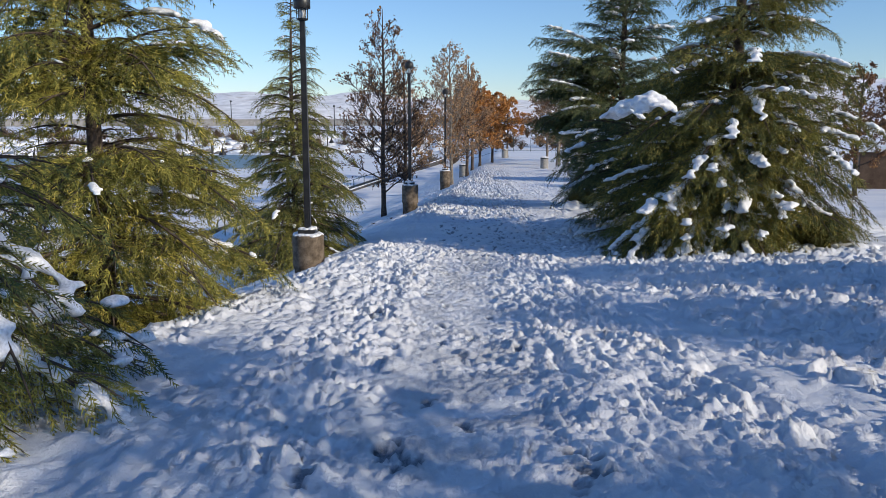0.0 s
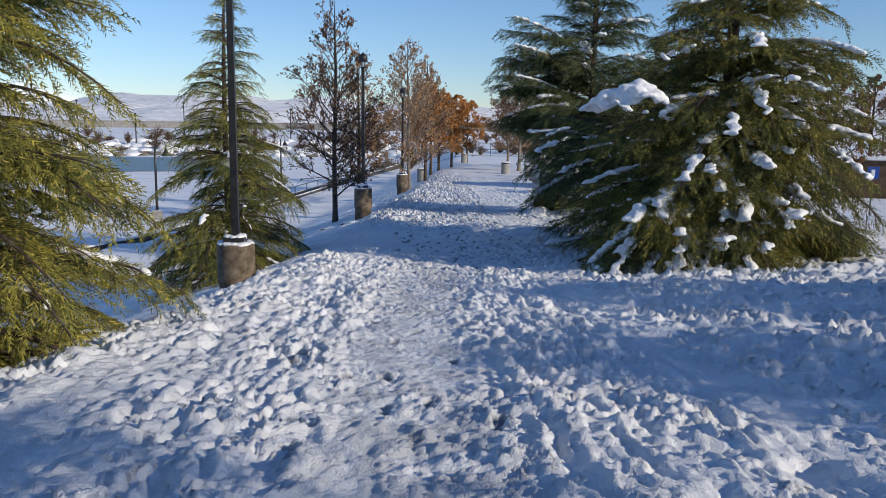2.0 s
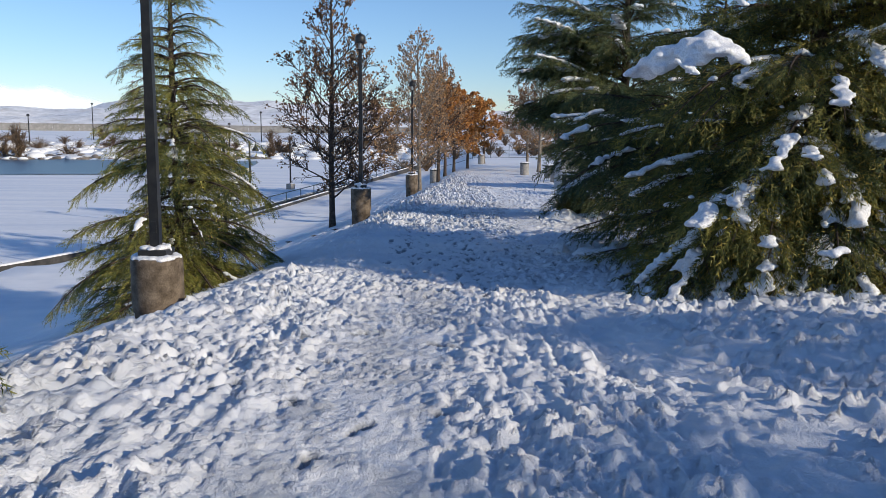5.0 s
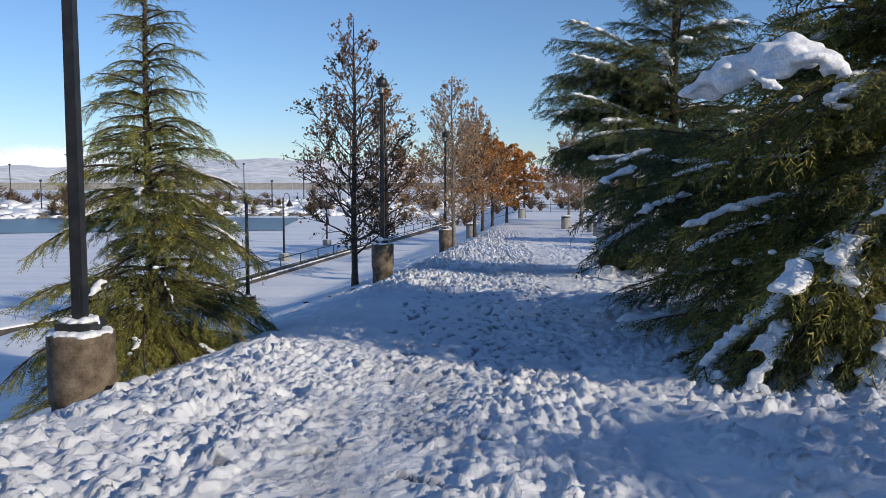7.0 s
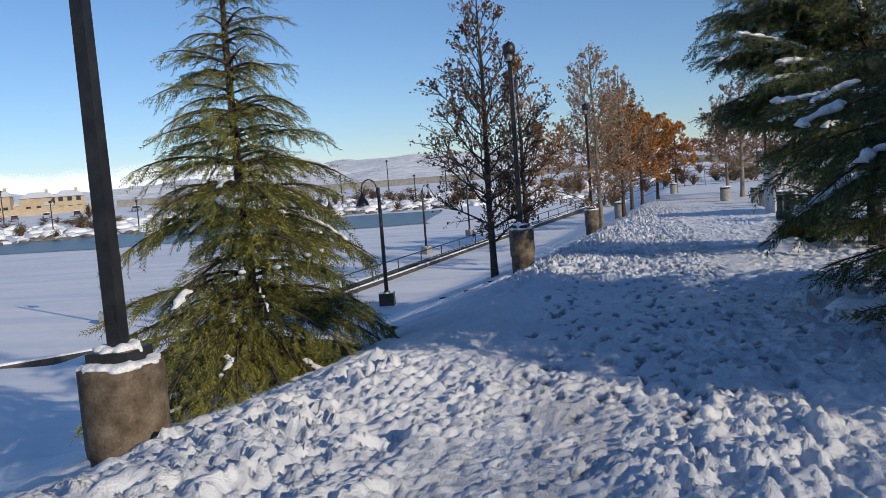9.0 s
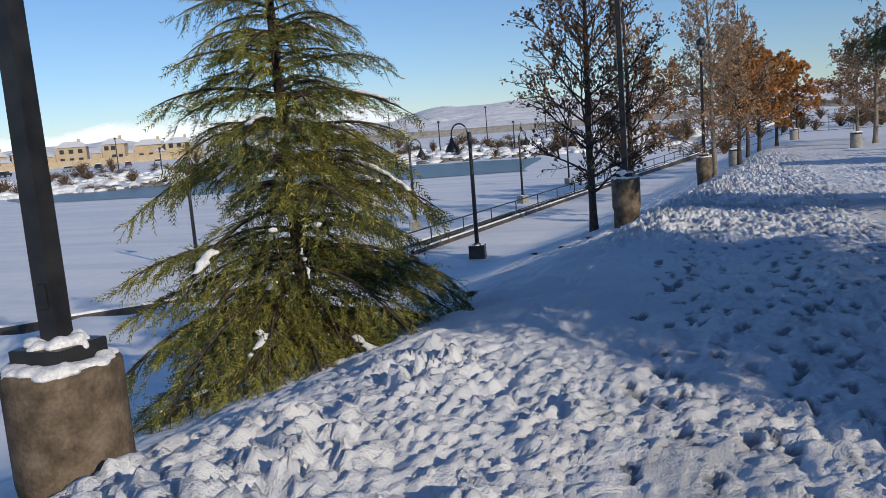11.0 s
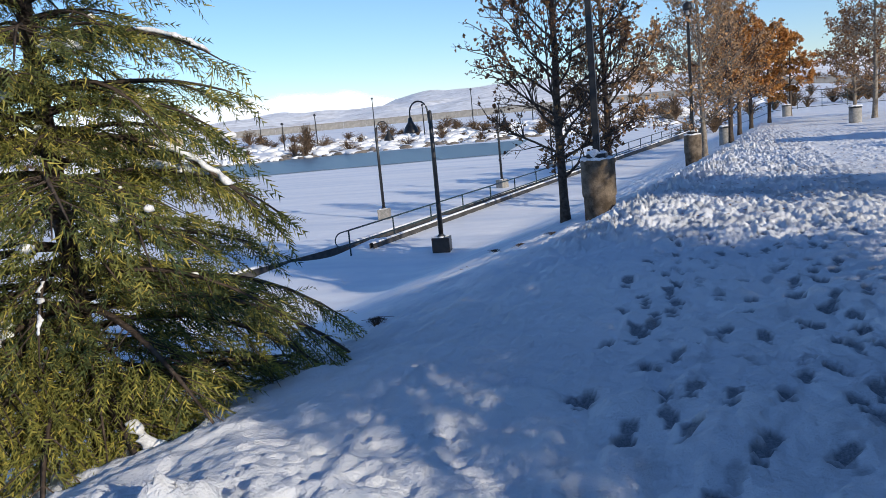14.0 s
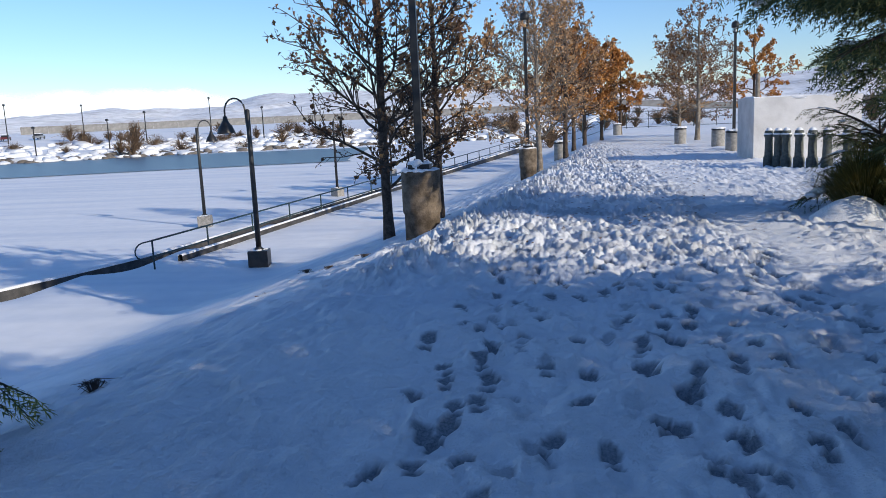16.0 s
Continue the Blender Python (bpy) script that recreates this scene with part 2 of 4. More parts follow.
def footprints(seed=5):
    """Places of footprints: x, y, turn, depth."""
    rng = np.random.default_rng(seed)
    out = []
    for k in range(24):
        x, y, step = rng.normal(1.5, 1.0), rng.uniform(17, 21), rng.uniform(0.55, 0.75)
        wander, way = rng.uniform(-0.06, 0.09), rng.choice([-1, 1])
        for s in range(24):
            sx = x + wander * s * step + (0.11 if s % 2 else -0.11) + rng.normal(0, 0.05)
            sy = y + s * step + rng.normal(0, 0.06)
            if 18 < sy < 31:
                out.append((sx, sy, rng.normal(0.08, 0.25), rng.choice([0.010, 0.016, 0.026, 0.040])))
    for k in range(50):
        out.append((rng.uniform(-0.9, 1.6), rng.uniform(-1, 18), rng.normal(0.1, 0.5), rng.uniform(0.02, 0.05)))
    return out


def ground():
    def spread(stretches, reach):
        """Grid lines: fine stretches (from, to, step), growing outwards to the reach."""
        mid = np.concatenate([np.arange(a, b - st * 0.5, st) for a, b, st in stretches])
        ends = []
        for start, st, sign in ((mid[0], stretches[0][2], -1), (mid[-1], stretches[-1][2], 1)):
            run, p = [], start
            while abs(p) < reach:
                st *= 1.13
                p += sign * st
                run.append(p)
            ends.append(np.array(run))
        return np.concatenate((ends[0][::-1], mid, ends[1]))
    xs = spread([(-3.2, -1.3, 0.036), (-1.3, 3.4, 0.023), (3.4, 7.4, 0.040), (7.4, 10.0, 0.07)], 3200)
    ys = spread([(2.0, 19.0, 0.037), (19.0, 28.6, 0.027), (28.6, 36.0, 0.05), (36.0, 58.0, 0.15), (58.0, 90.0, 0.5)], 3200)
    X, Y = np.meshgrid(xs, ys)
    Z = land(X, Y)
    near = smoothstep(95, 45, np.hypot(X, Y)) * smoothstep(20, 12, X) * smoothstep(-13, -6, X) * smoothstep(-5, 1, Y)
    cr = crest(Y)
    mid = path_mid(Y)
    off = np.abs(X - mid)
    shade_zone = smoothstep(19.8, 21.0, Y + 0.55 * X) * smoothstep(29.6, 28.2, Y)
    slope = smoothstep(0.7, -0.7, X - cr)
    trodden = (1 - smoothstep(1.9, 2.8, off)) * (1 - slope)
    packed = np.exp(-((X - mid) / 0.70) ** 4) * (1 - shade_zone) * smoothstep(20.5, 18.5, Y)
    warpx, warpy = X + 0.07 * grid_noise(X * 5, Y * 5, 3), Y + 0.07 * grid_noise(X * 5, Y * 5, 4)
    patch = 0.55 + 0.75 * smoothstep(-0.5, 0.6, fractal(X, Y * 0.7, 0.8, 3, 21))
    lumps = patch * fractal(warpx, warpy, 0.17, 4, 11, 0.68)
    ridged = 1 - np.abs(fractal(warpx + 0.5 * warpy, warpy * 0.5, 0.22, 4, 31, 0.62))
    soft = fractal(X, Y, 1.1, 3, 41, 0.45)
    mids = fractal(warpx, warpy, 0.42, 4, 45, 0.55)
    chunks = patch * (smoothstep(0.0, 0.11, fractal(warpx, warpy * 0.8, 0.26, 4, 91, 0.66)) - 0.4)
    ruts = 0.5 - np.abs(fractal(X + 0.06 * warpx, Y * 0.16, 0.22, 4, 81, 0.6))
    clods = np.clip(fractal(warpx, warpy, 0.15, 3, 51, 0.66) - 0.10, 0, 0.8)
    crumbs = 0.6 - 1.2 * np.abs(fractal(warpx, warpy, 0.075, 2, 61, 0.6))
    crisp = patch * np.clip(np.abs(fractal(warpx, warpy, 0.10, 3, 121, 0.75)) - 0.22, 0, 1)
    amp_tr = trodden * (1 - 0.82 * packed) * (1 - 0.85 * shade_zone)
    verge = np.exp(-((X - cr - 0.9) / 0.9) ** 2) * (1 - shade_zone)
    field = smoothstep(2.2, 3.2, X - mid) * (1 - 0.45 * smoothstep(25, 30, Y))
    trench = np.exp(-((X - mid - 2.15 - 0.12 * grid_noise(Y * 0.8, Y * 0, 15)) / 0.17) ** 2) * smoothstep(20.5, 19, Y) * smoothstep(-0.25, 0.15, fractal(X, Y, 0.45, 2, 16))
    Z += near * (amp_tr * (0.026 * lumps + 0.020 * (ridged - 0.6) + 0.022 * clods + 0.008 * crumbs + 0.050 * ruts + 0.030 * chunks + 0.022 * mids + 0.024 * crisp) + verge * (0.034 * lumps + 0.06 * clods + 0.010 * crumbs + 0.044 * chunks + 0.03 * mids + 0.028 * crisp)
                 + field * (0.040 * soft + 0.014 * lumps + 0.16 * np.clip(clods - 0.20, 0, 1) + 0.02 * mids + 0.006 * crumbs)
                 + 0.018 * soft + (1 - slope) * shade_zone * (0.010 * lumps + 0.040 * mids + 0.016 * ruts + 0.012 * crumbs) + slope * (0.012 * lumps + 0.040 * mids + 0.03 * np.clip(clods - 0.3, 0, 1)) - 0.07 * trench)
    Z += near * packed * (0.02 * crisp + 0.006 * crumbs + 0.006 * lumps - 0.045)
    slush = 0.34 * packed * smoothstep(-0.25, 0.3, fractal(X, Y, 0.35, 3, 71)) * near
    slush += 0.45 * trodden * smoothstep(28.5, 31, Y) * smoothstep(0.0, 0.5, fractal(X, Y * 1.4, 0.5, 3, 72)) * near
    for fx, fy, turn, depth in footprints():
        i0, i1 = np.searchsorted(xs, (fx - 0.3, fx + 0.3))
        j0, j1 = np.searchsorted(ys, (fy - 0.3, fy + 0.3))
        dx, dy = X[j0:j1, i0:i1] - fx, Y[j0:j1, i0:i1] - fy
        u, v = dx * math.cos(turn) + dy * math.sin(turn), -dx * math.sin(turn) + dy * math.cos(turn)
        sole = np.sqrt((u / 0.055) ** 2 + ((v - 0.05) / 0.088) ** 2)
        heel = np.sqrt((u / 0.042) ** 2 + ((v + 0.095) / 0.044) ** 2)
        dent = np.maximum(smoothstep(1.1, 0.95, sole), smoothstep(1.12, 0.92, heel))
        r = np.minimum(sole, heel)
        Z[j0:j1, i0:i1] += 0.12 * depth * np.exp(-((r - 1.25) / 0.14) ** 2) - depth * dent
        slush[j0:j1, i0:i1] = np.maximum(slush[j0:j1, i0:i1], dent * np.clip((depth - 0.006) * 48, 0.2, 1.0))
    V = np.stack((X, Y, Z), -1).reshape(-1, 3)
    n, m = len(ys), len(xs)
    idx = np.arange(n * m).reshape(n, m)
    F = np.stack((idx[:-1, :-1], idx[:-1, 1:], idx[1:, 1:], idx[1:, :-1]), -1).reshape(-1, 4)
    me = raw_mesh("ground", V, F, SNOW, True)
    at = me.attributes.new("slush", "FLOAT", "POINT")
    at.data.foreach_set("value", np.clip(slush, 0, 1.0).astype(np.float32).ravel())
    at = me.attributes.new("grain", "FLOAT", "POINT")
    worn = 0.95 * smoothstep(60, 25, np.hypot(X, Y)) * smoothstep(-7, -3, X - cr * 0.3) + 0.05
    at.data.foreach_set("value", worn.astype(np.float32).ravel())
    return tagged(new("ground", me), "snow-covered park ground with a trodden path and a bank down to the lake", "ground", kind="structure")


ground()


def hills():
    az = np.linspace(-180, 180, 721)
    rs = np.geomspace(420, 2700, 44)
    A, R = np.meshgrid(np.radians(az), rs)
    X, Y = R * np.sin(A), R * np.cos(A)
    deg = np.degrees(A)
    crown = 0.9 + 0.85 * np.exp(-((deg + 13) / 14) ** 2) + 0.25 * np.exp(-((deg + 45) / 20) ** 2) + 1.9 * np.exp(-((deg - 30) / 16) ** 2) + 0.3 * np.exp(-((deg - 2) / 6) ** 2)
    rough_h = 1 + 0.14 * fractal(deg / 1.0, R * 0.01, 6.0, 4, 5)
    rise = smoothstep(420, 1700, R) * crown * rough_h
    gully = fractal(X, Y, 260, 4, 9)
    Z = LAKE + 2 + np.tan(np.radians(rise)) * R * 1.0 + (gully * 7 - 16 * np.abs(fractal(X, Y, 330, 3, 19))) * smoothstep(420, 1300, R) - 6 * smoothstep(900, 420, R)
    n, m = A.shape
    idx = np.arange(n * m).reshape(n, m)
    F = np.stack((idx[:-1, :-1], idx[:-1, 1:], idx[1:, 1:], idx[1:, :-1]), -1).reshape(-1, 4)
    arr = arr_part("backdrop", np.stack((X, Y, Z), -1).reshape(-1, 3), F, HILL_SNOW, None, "", True)
    tagged(arr, "distant rolling hills dusted with snow", "hills", kind="structure")


hills()

# ---- trees ----
ICO = bmesh.new()
bmesh.ops.create_icosphere(ICO, subdivisions=2, radius=1)
ICO_V = np.array([v.co[:] for v in ICO.verts])
ICO_F = np.array([[v.index for v in f.verts] for f in ICO.faces])
ICO.free()


ICO = bmesh.new()
bmesh.ops.create_icosphere(ICO, subdivisions=1, radius=1)
SMALL_V = np.array([v.co[:] for v in ICO.verts])
SMALL_F = np.array([[v.index for v in f.verts] for f in ICO.faces])
ICO.free()


def blobs(places, rng, shape=None):
    """Joined rounded lumps: rows of x, y, z, radius, flatness."""
    vs, fs = [], []
    bv, bf = shape or (ICO_V, ICO_F)
    for k, (x, y, z, r, flat) in enumerate(places):
        spin = rng.uniform(0, 6.28)
        wob = 1 + 0.28 * np.sin(bv @ rng.normal(0, 2.2, 3) + spin)
        v = bv * wob[:, None] * (r * rng.uniform(0.75, 1.5), r * rng.uniform(0.75, 1.25), r * flat)
        c, s = math.cos(spin), math.sin(spin)
        v = np.stack((v[:, 0] * c - v[:, 1] * s, v[:, 0] * s + v[:, 1] * c, v[:, 2]), 1)
        vs.append(v + (x, y, z))
        fs.append(bf + len(bv) * k)
    return np.concatenate(vs), np.concatenate(fs)


def soften(ob, voxel, turns=6):
    """Melts touching lumps into one smooth body."""
    m = ob.modifiers.new("melt", "REMESH")
    m.mode, m.voxel_size, m.use_smooth_shade = "VOXEL", voxel, True
    k = ob.modifiers.new("round", "SMOOTH")
    k.factor, k.iterations = 0.5, turns
    return ob


def loaf(line, width, thick, rng, n=26, m=11):
    """Snow lying along a line of points: a domed, lobed cushion with an underside."""
    line = np.asarray(line, float)
    t = np.linspace(0, 1, len(line))
    u = np.linspace(0, 1, n)
    mid = np.stack([np.interp(u, t, line[:, k]) for k in range(3)], 1)
    d = np.gradient(mid, axis=0)
    side = np.stack((d[:, 1], -d[:, 0], 0 * u), 1)
    side /= np.linalg.norm(side, axis=1, keepdims=True) + 1e-9
    taper = np.sin(np.pi * np.clip(u * 0.94 + 0.04, 0, 1)) ** 0.45
    seed = int(rng.integers(999))
    W = width * taper * (0.8 + 0.45 * grid_noise(u * 7, u * 0, seed))
    a = np.linspace(-1, 1, m)
    lob = grid_noise(u[:, None] * 9 + 0 * a, a * 2.2 + 0 * u[:, None], seed + 1)
    dome = thick * taper[:, None] * np.sqrt(np.clip(1 - a * a, 0, 1)) * (1 + 0.35 * lob)
    sag = -0.30 * width * (a * a)[None] * (1 + 0.8 * lob)
    top = mid[:, None] + side[:, None] * (W[:, None] * a)[..., None]
    top[..., 2] += dome + sag
    low = mid[:, None] + side[:, None] * (W[:, None] * a * 0.96)[..., None]
    low[..., 2] += sag - 0.03
    idx = np.arange(n * m).reshape(n, m)
    q = np.stack((idx[:-1, :-1], idx[:-1, 1:], idx[1:, 1:], idx[1:, :-1]), -1).reshape(-1, 4)
    rim = np.concatenate((idx[0], idx[1:, -1], idx[-1, -2::-1], idx[-2:0:-1, 0]))
    nx = np.roll(rim, -1)
    wall = np.stack((rim, rim + n * m, nx + n * m, nx), 1)
    return np.concatenate((top.reshape(-1, 3), low.reshape(-1, 3))), np.concatenate((q[:, ::-1], q + n * m, wall))


def gather(meshes):
    vs, fs, base = [], [], 0
    for v, f in meshes:
        vs.append(v)
        fs.append(f + base)
        base += len(v)
    return np.concatenate(vs), fs


def twig_template(rng, pairs=6):
    """A short needle spray along +x: needles swept forwards on all sides of a thin stem."""
    v, f = [(0, 0, 0.018), (0, 0, -0.018), (1, 0, 0)], [(0, 1, 2)]
    for k in range(pairs):
        x = 0.06 + 0.90 * k / (pairs - 1)
        ln = 0.27 * (1.1 - 0.5 * x)
        for s in (-1, 1):
            tilt = rng.uniform(-1.2, 1.2)
            b = len(v)
            v += [(x - 0.045, 0, 0), (x + 0.045, 0, 0), (x + ln * 0.95, s * ln * 0.8 * math.cos(tilt), ln * 0.8 * math.sin(tilt))]
            f.append((b, b + 1, b + 2))
    return np.array(v, float), np.array(f)


def fringe(along, L, side, dense, twig, rng):
    """Starts, ways and lengths of the needle twigs of one branch, and its thin branchlets."""
    n = max(5, int(L / 0.14 * dense))
    q = np.repeat(np.clip(0.04 + 0.96 * (np.arange(n) + rng.uniform(0, 0.7, n)) / n, 0, 1), 2)
    sd = np.tile((-1.0, 1.0), n)[:, None]
    p = along(q)
    fwd = along(q + 0.02) - along(q - 0.02)
    fwd /= np.linalg.norm(fwd, axis=1, keepdims=True) + 1e-9
    ww = (0.42 * L * (1 - q) ** 0.75 * np.minimum(1, 0.35 + q * 2.0) + 0.10) * rng.uniform(0.5, 1.25, 2 * n)
    way = 0.68 * fwd + sd * 0.76 * side
    way[:, 2] += rng.uniform(-0.26, 0.08, 2 * n)
    way /= np.linalg.norm(way, axis=1, keepdims=True)
    nod = rng.uniform(0.1, 0.4, 2 * n)
    sticks = []
    for a, w, l, d in zip(p, way, ww, nod):
        if l > 0.3:
            e = a + w * l
            sticks.append(np.array([[*a, 0.007], [*(a + w * l * 0.5 - (0, 0, 0.25 * d * l)), 0.005], [e[0], e[1], e[2] - d * l, 0.003]]))
    i = np.repeat(np.arange(2 * n), np.maximum(2, (ww / 0.075 * dense).astype(int)))
    m = len(i)
    f = rng.uniform(0.06, 1.0, m) ** 0.8
    b = p[i] + way[i] * (ww[i] * f)[:, None]
    b[:, 2] -= nod[i] * ww[i] * f * f
    hang = 0.70 * way[i] + 0.45 * fwd[i] + rng.normal(0, 0.30, (m, 3))
    hang[:, 2] += rng.uniform(-0.75, 0.12, m)
    return b, hang, 0.60 * twig * rng.uniform(0.5, 1.25, m) * min(1, 0.5 + L * 0.4), sticks


def place_twigs(starts, ways, lengths, rng):
    """Copies of a needle twig at starts along ways, joined."""
    tv, tf = twig_template(rng)
    tv2, tf2 = twig_template(rng)
    n = len(starts)
    roll = rng.uniform(0, 6.28, n)
    ways = ways / (np.linalg.norm(ways, axis=1, keepdims=True) + 1e-9)
    ref = np.where(np.abs(ways[:, 2:3]) > 0.95, np.array([[1.0, 0, 0]]), np.array([[0, 0, 1.0]]))
    s = np.cross(ways, ref)
    s /= np.linalg.norm(s, axis=1, keepdims=True) + 1e-9
    u = np.cross(s, ways)
    s2 = s * np.cos(roll)[:, None] + u * np.sin(roll)[:, None]
    u2 = -s * np.sin(roll)[:, None] + u * np.cos(roll)[:, None]
    tvs = np.where((np.arange(n) % 2 == 0)[:, None, None], tv[None], tv2[None])
    droop = -0.18 * tvs[..., 0] ** 2
    out = starts[:, None] + lengths[:, None, None] * (tvs[..., 0:1] * ways[:, None] + tvs[..., 1:2] * s2[:, None] + tvs[..., 2:3] * u2[:, None])
    out[..., 2] += lengths[:, None] * droop
    faces = tf[None] + (np.arange(n) * len(tv))[:, None, None]
    return out.reshape(-1, 3), faces.reshape(-1, 3)


def conifer(name, label, seed, at, height, reach, material, tiers=16, per_tier=6, low=0.25, droop=0.45, rise=0.22, trunk=0.16, snow_share=0.3, extra=(), shape=1.0, twig=0.42, dabs=160, snow_wide=0.16, caps=(), dense=1.0, skirt=None):
    """A cedar with drooping sprays. extra: branches of their own (height, compass degrees from +x, length, snow width)."""
    rng = np.random.default_rng(seed)
    tree = thing(name, label, "conifer tree", at=pose(*at))
    steps = np.linspace(0, 1, 14)
    stem = np.stack((0.05 * np.sin(steps * 5 + seed), 0.05 * np.sin(steps * 4), -0.35 + (height + 0.35) * steps, trunk * (1 - steps) ** 0.8 + 0.012), 1)
    arr_part("trunk", *tubes([stem], 10), BARK, tree, "straight grey-brown trunk", True)
    plan = []
    for k in range(tiers):
        h = low + (height * 0.985 - low) * (max(k + rng.uniform(-0.6, 0.6), 0) / tiers) ** 0.92
        h = max(h, low)
        span = reach * max(1 - h / height, 0) ** shape + 0.16
        count = per_tier if k < tiers * 0.8 else max(4, per_tier - 2)
        turn = rng.uniform(0, 360)
        for j in range(count):
            deg = turn + 360 * j / count + rng.uniform(-18, 18)
            hh = low + abs(h + rng.uniform(-0.3, 0.3) - low)
            if skirt:
                span = min(span, skirt[0] + skirt[1] * hh)
            plan.append((hh, deg, span * rng.choice((0.5, 0.75, 0.95, 1.05, 1.18)) * rng.uniform(0.9, 1.05), None))
    plan += list(extra)
    limbs, starts, ways, lens, dots, heaps = [], [], [], [], [], []
    for h, deg, L, wide in plan:
        a = radians(deg)
        out = np.array([math.cos(a), math.sin(a), 0])
        side = np.array([-out[1], out[0], 0])
        up_k, drop_k = rise * rng.uniform(0.1, 1.6) * min(1, 0.2 + h / 3.0) + 0.42 * h / height, droop * rng.uniform(0.5, 1.25)
        drop_k = min(drop_k, up_k + max(0.04, (h + 0.1) / max(L, 0.3)))
        bend = rng.uniform(-0.16, 0.16)
        s = np.linspace(0, 1, 9)

        def along(q):
            q = np.atleast_1d(q)[:, None]
            return np.array([0, 0, h]) + L * (q * out + bend * q * q * side + np.array([0, 0, 1]) * (up_k * q - drop_k * np.abs(q) ** 2.3))
        limbs.append(np.column_stack((along(s), (0.012 + 0.011 * L) * (1 - s) ** 0.8 + 0.004)))
        b, hang, size, sticks = fringe(along, L, side, dense, twig, rng)
        starts.append(b)
        ways.append(hang)
        lens.append(size)
        limbs += sticks
        for k in np.flatnonzero(rng.random(len(b)) < 0.022):
            dots.append((b[k, 0], b[k, 1], b[k, 2] + 0.02, rng.uniform(0.015, 0.05), 0.7))
        if wide or (rng.random() < snow_share and L > 0.8):
            q0 = rng.uniform(0.35, 0.6) if not wide else 0.42
            q1 = min(0.98, q0 + rng.uniform(0.2, 0.4)) if not wide else 1.0
            ww = wide or snow_wide * rng.uniform(0.4, 1.0) * min(1, L / 2)
            q, gap = q0, rng.uniform(0.0, 1.0)
            while q < q1:
                rr = ww * rng.uniform(0.35, 0.75)
                if grid_noise(np.array([q * 9.0 + gap * 50]), np.array([gap * 9]), seed)[0] > -0.35:
                    for m in range(3):
                        spot = along(q)[0]
                        p = spot + side * rng.normal(0, 0.45 * ww) + out * rng.normal(0, 0.2 * ww)
                        p[2] -= 0.35 * abs((p - spot) @ side)
                        heaps.append((p[0], p[1], p[2] + 0.025 + 0.2 * rr, rr * rng.uniform(0.6, 1.1), rng.uniform(0.55, 0.9)))
                q += 0.9 * rr / max(L, 0.5)
    tagged(arr_part("branchwood", *tubes(limbs, 3), BARK, tree, "thin brown branches", True), kind="stuff")
    crown = arr_part("crown", *place_twigs(np.concatenate(starts), np.concatenate(ways), np.concatenate(lens), rng), material, tree, "drooping green needle sprays")
    tagged(crown, kind="stuff")
    for line, ww in caps:
        line = np.array(line) - np.array(at)
        for m in range(int(170 * ww)):
            c = rng.uniform(0, len(line) - 1)
            p = np.array([np.interp(c, np.arange(len(line)), line[:, a]) for a in range(3)])
            o = rng.normal(0, 0.42, 2) * ww
            heaps.append((p[0] + o[0], p[1] + o[1], p[2] - 0.55 * np.hypot(*o) + 0.04, ww * rng.uniform(0.22, 0.5), rng.uniform(0.5, 0.8)))
    if dots:
        keep = [dots[i] for i in rng.permutation(len(dots))[:dabs]]
        tagged(arr_part("snow_dust", *blobs(keep, rng, (SMALL_V, SMALL_F)), SNOW_CLUMP, tree, "small dabs of white snow", True), kind="stuff")
    if heaps:
        soften(tagged(arr_part("snow_cover", *blobs(heaps, rng, (SMALL_V, SMALL_F)), SNOW_CLUMP, tree, "white snow cushions caught on the branches", True), kind="stuff"), 0.03)
    return tree


def conifer_bearing(trunk, target):
    return math.degrees(math.atan2(target[1] - trunk[1], target[0] - trunk[0])), math.hypot(target[0] - trunk[0], target[1] - trunk[1])


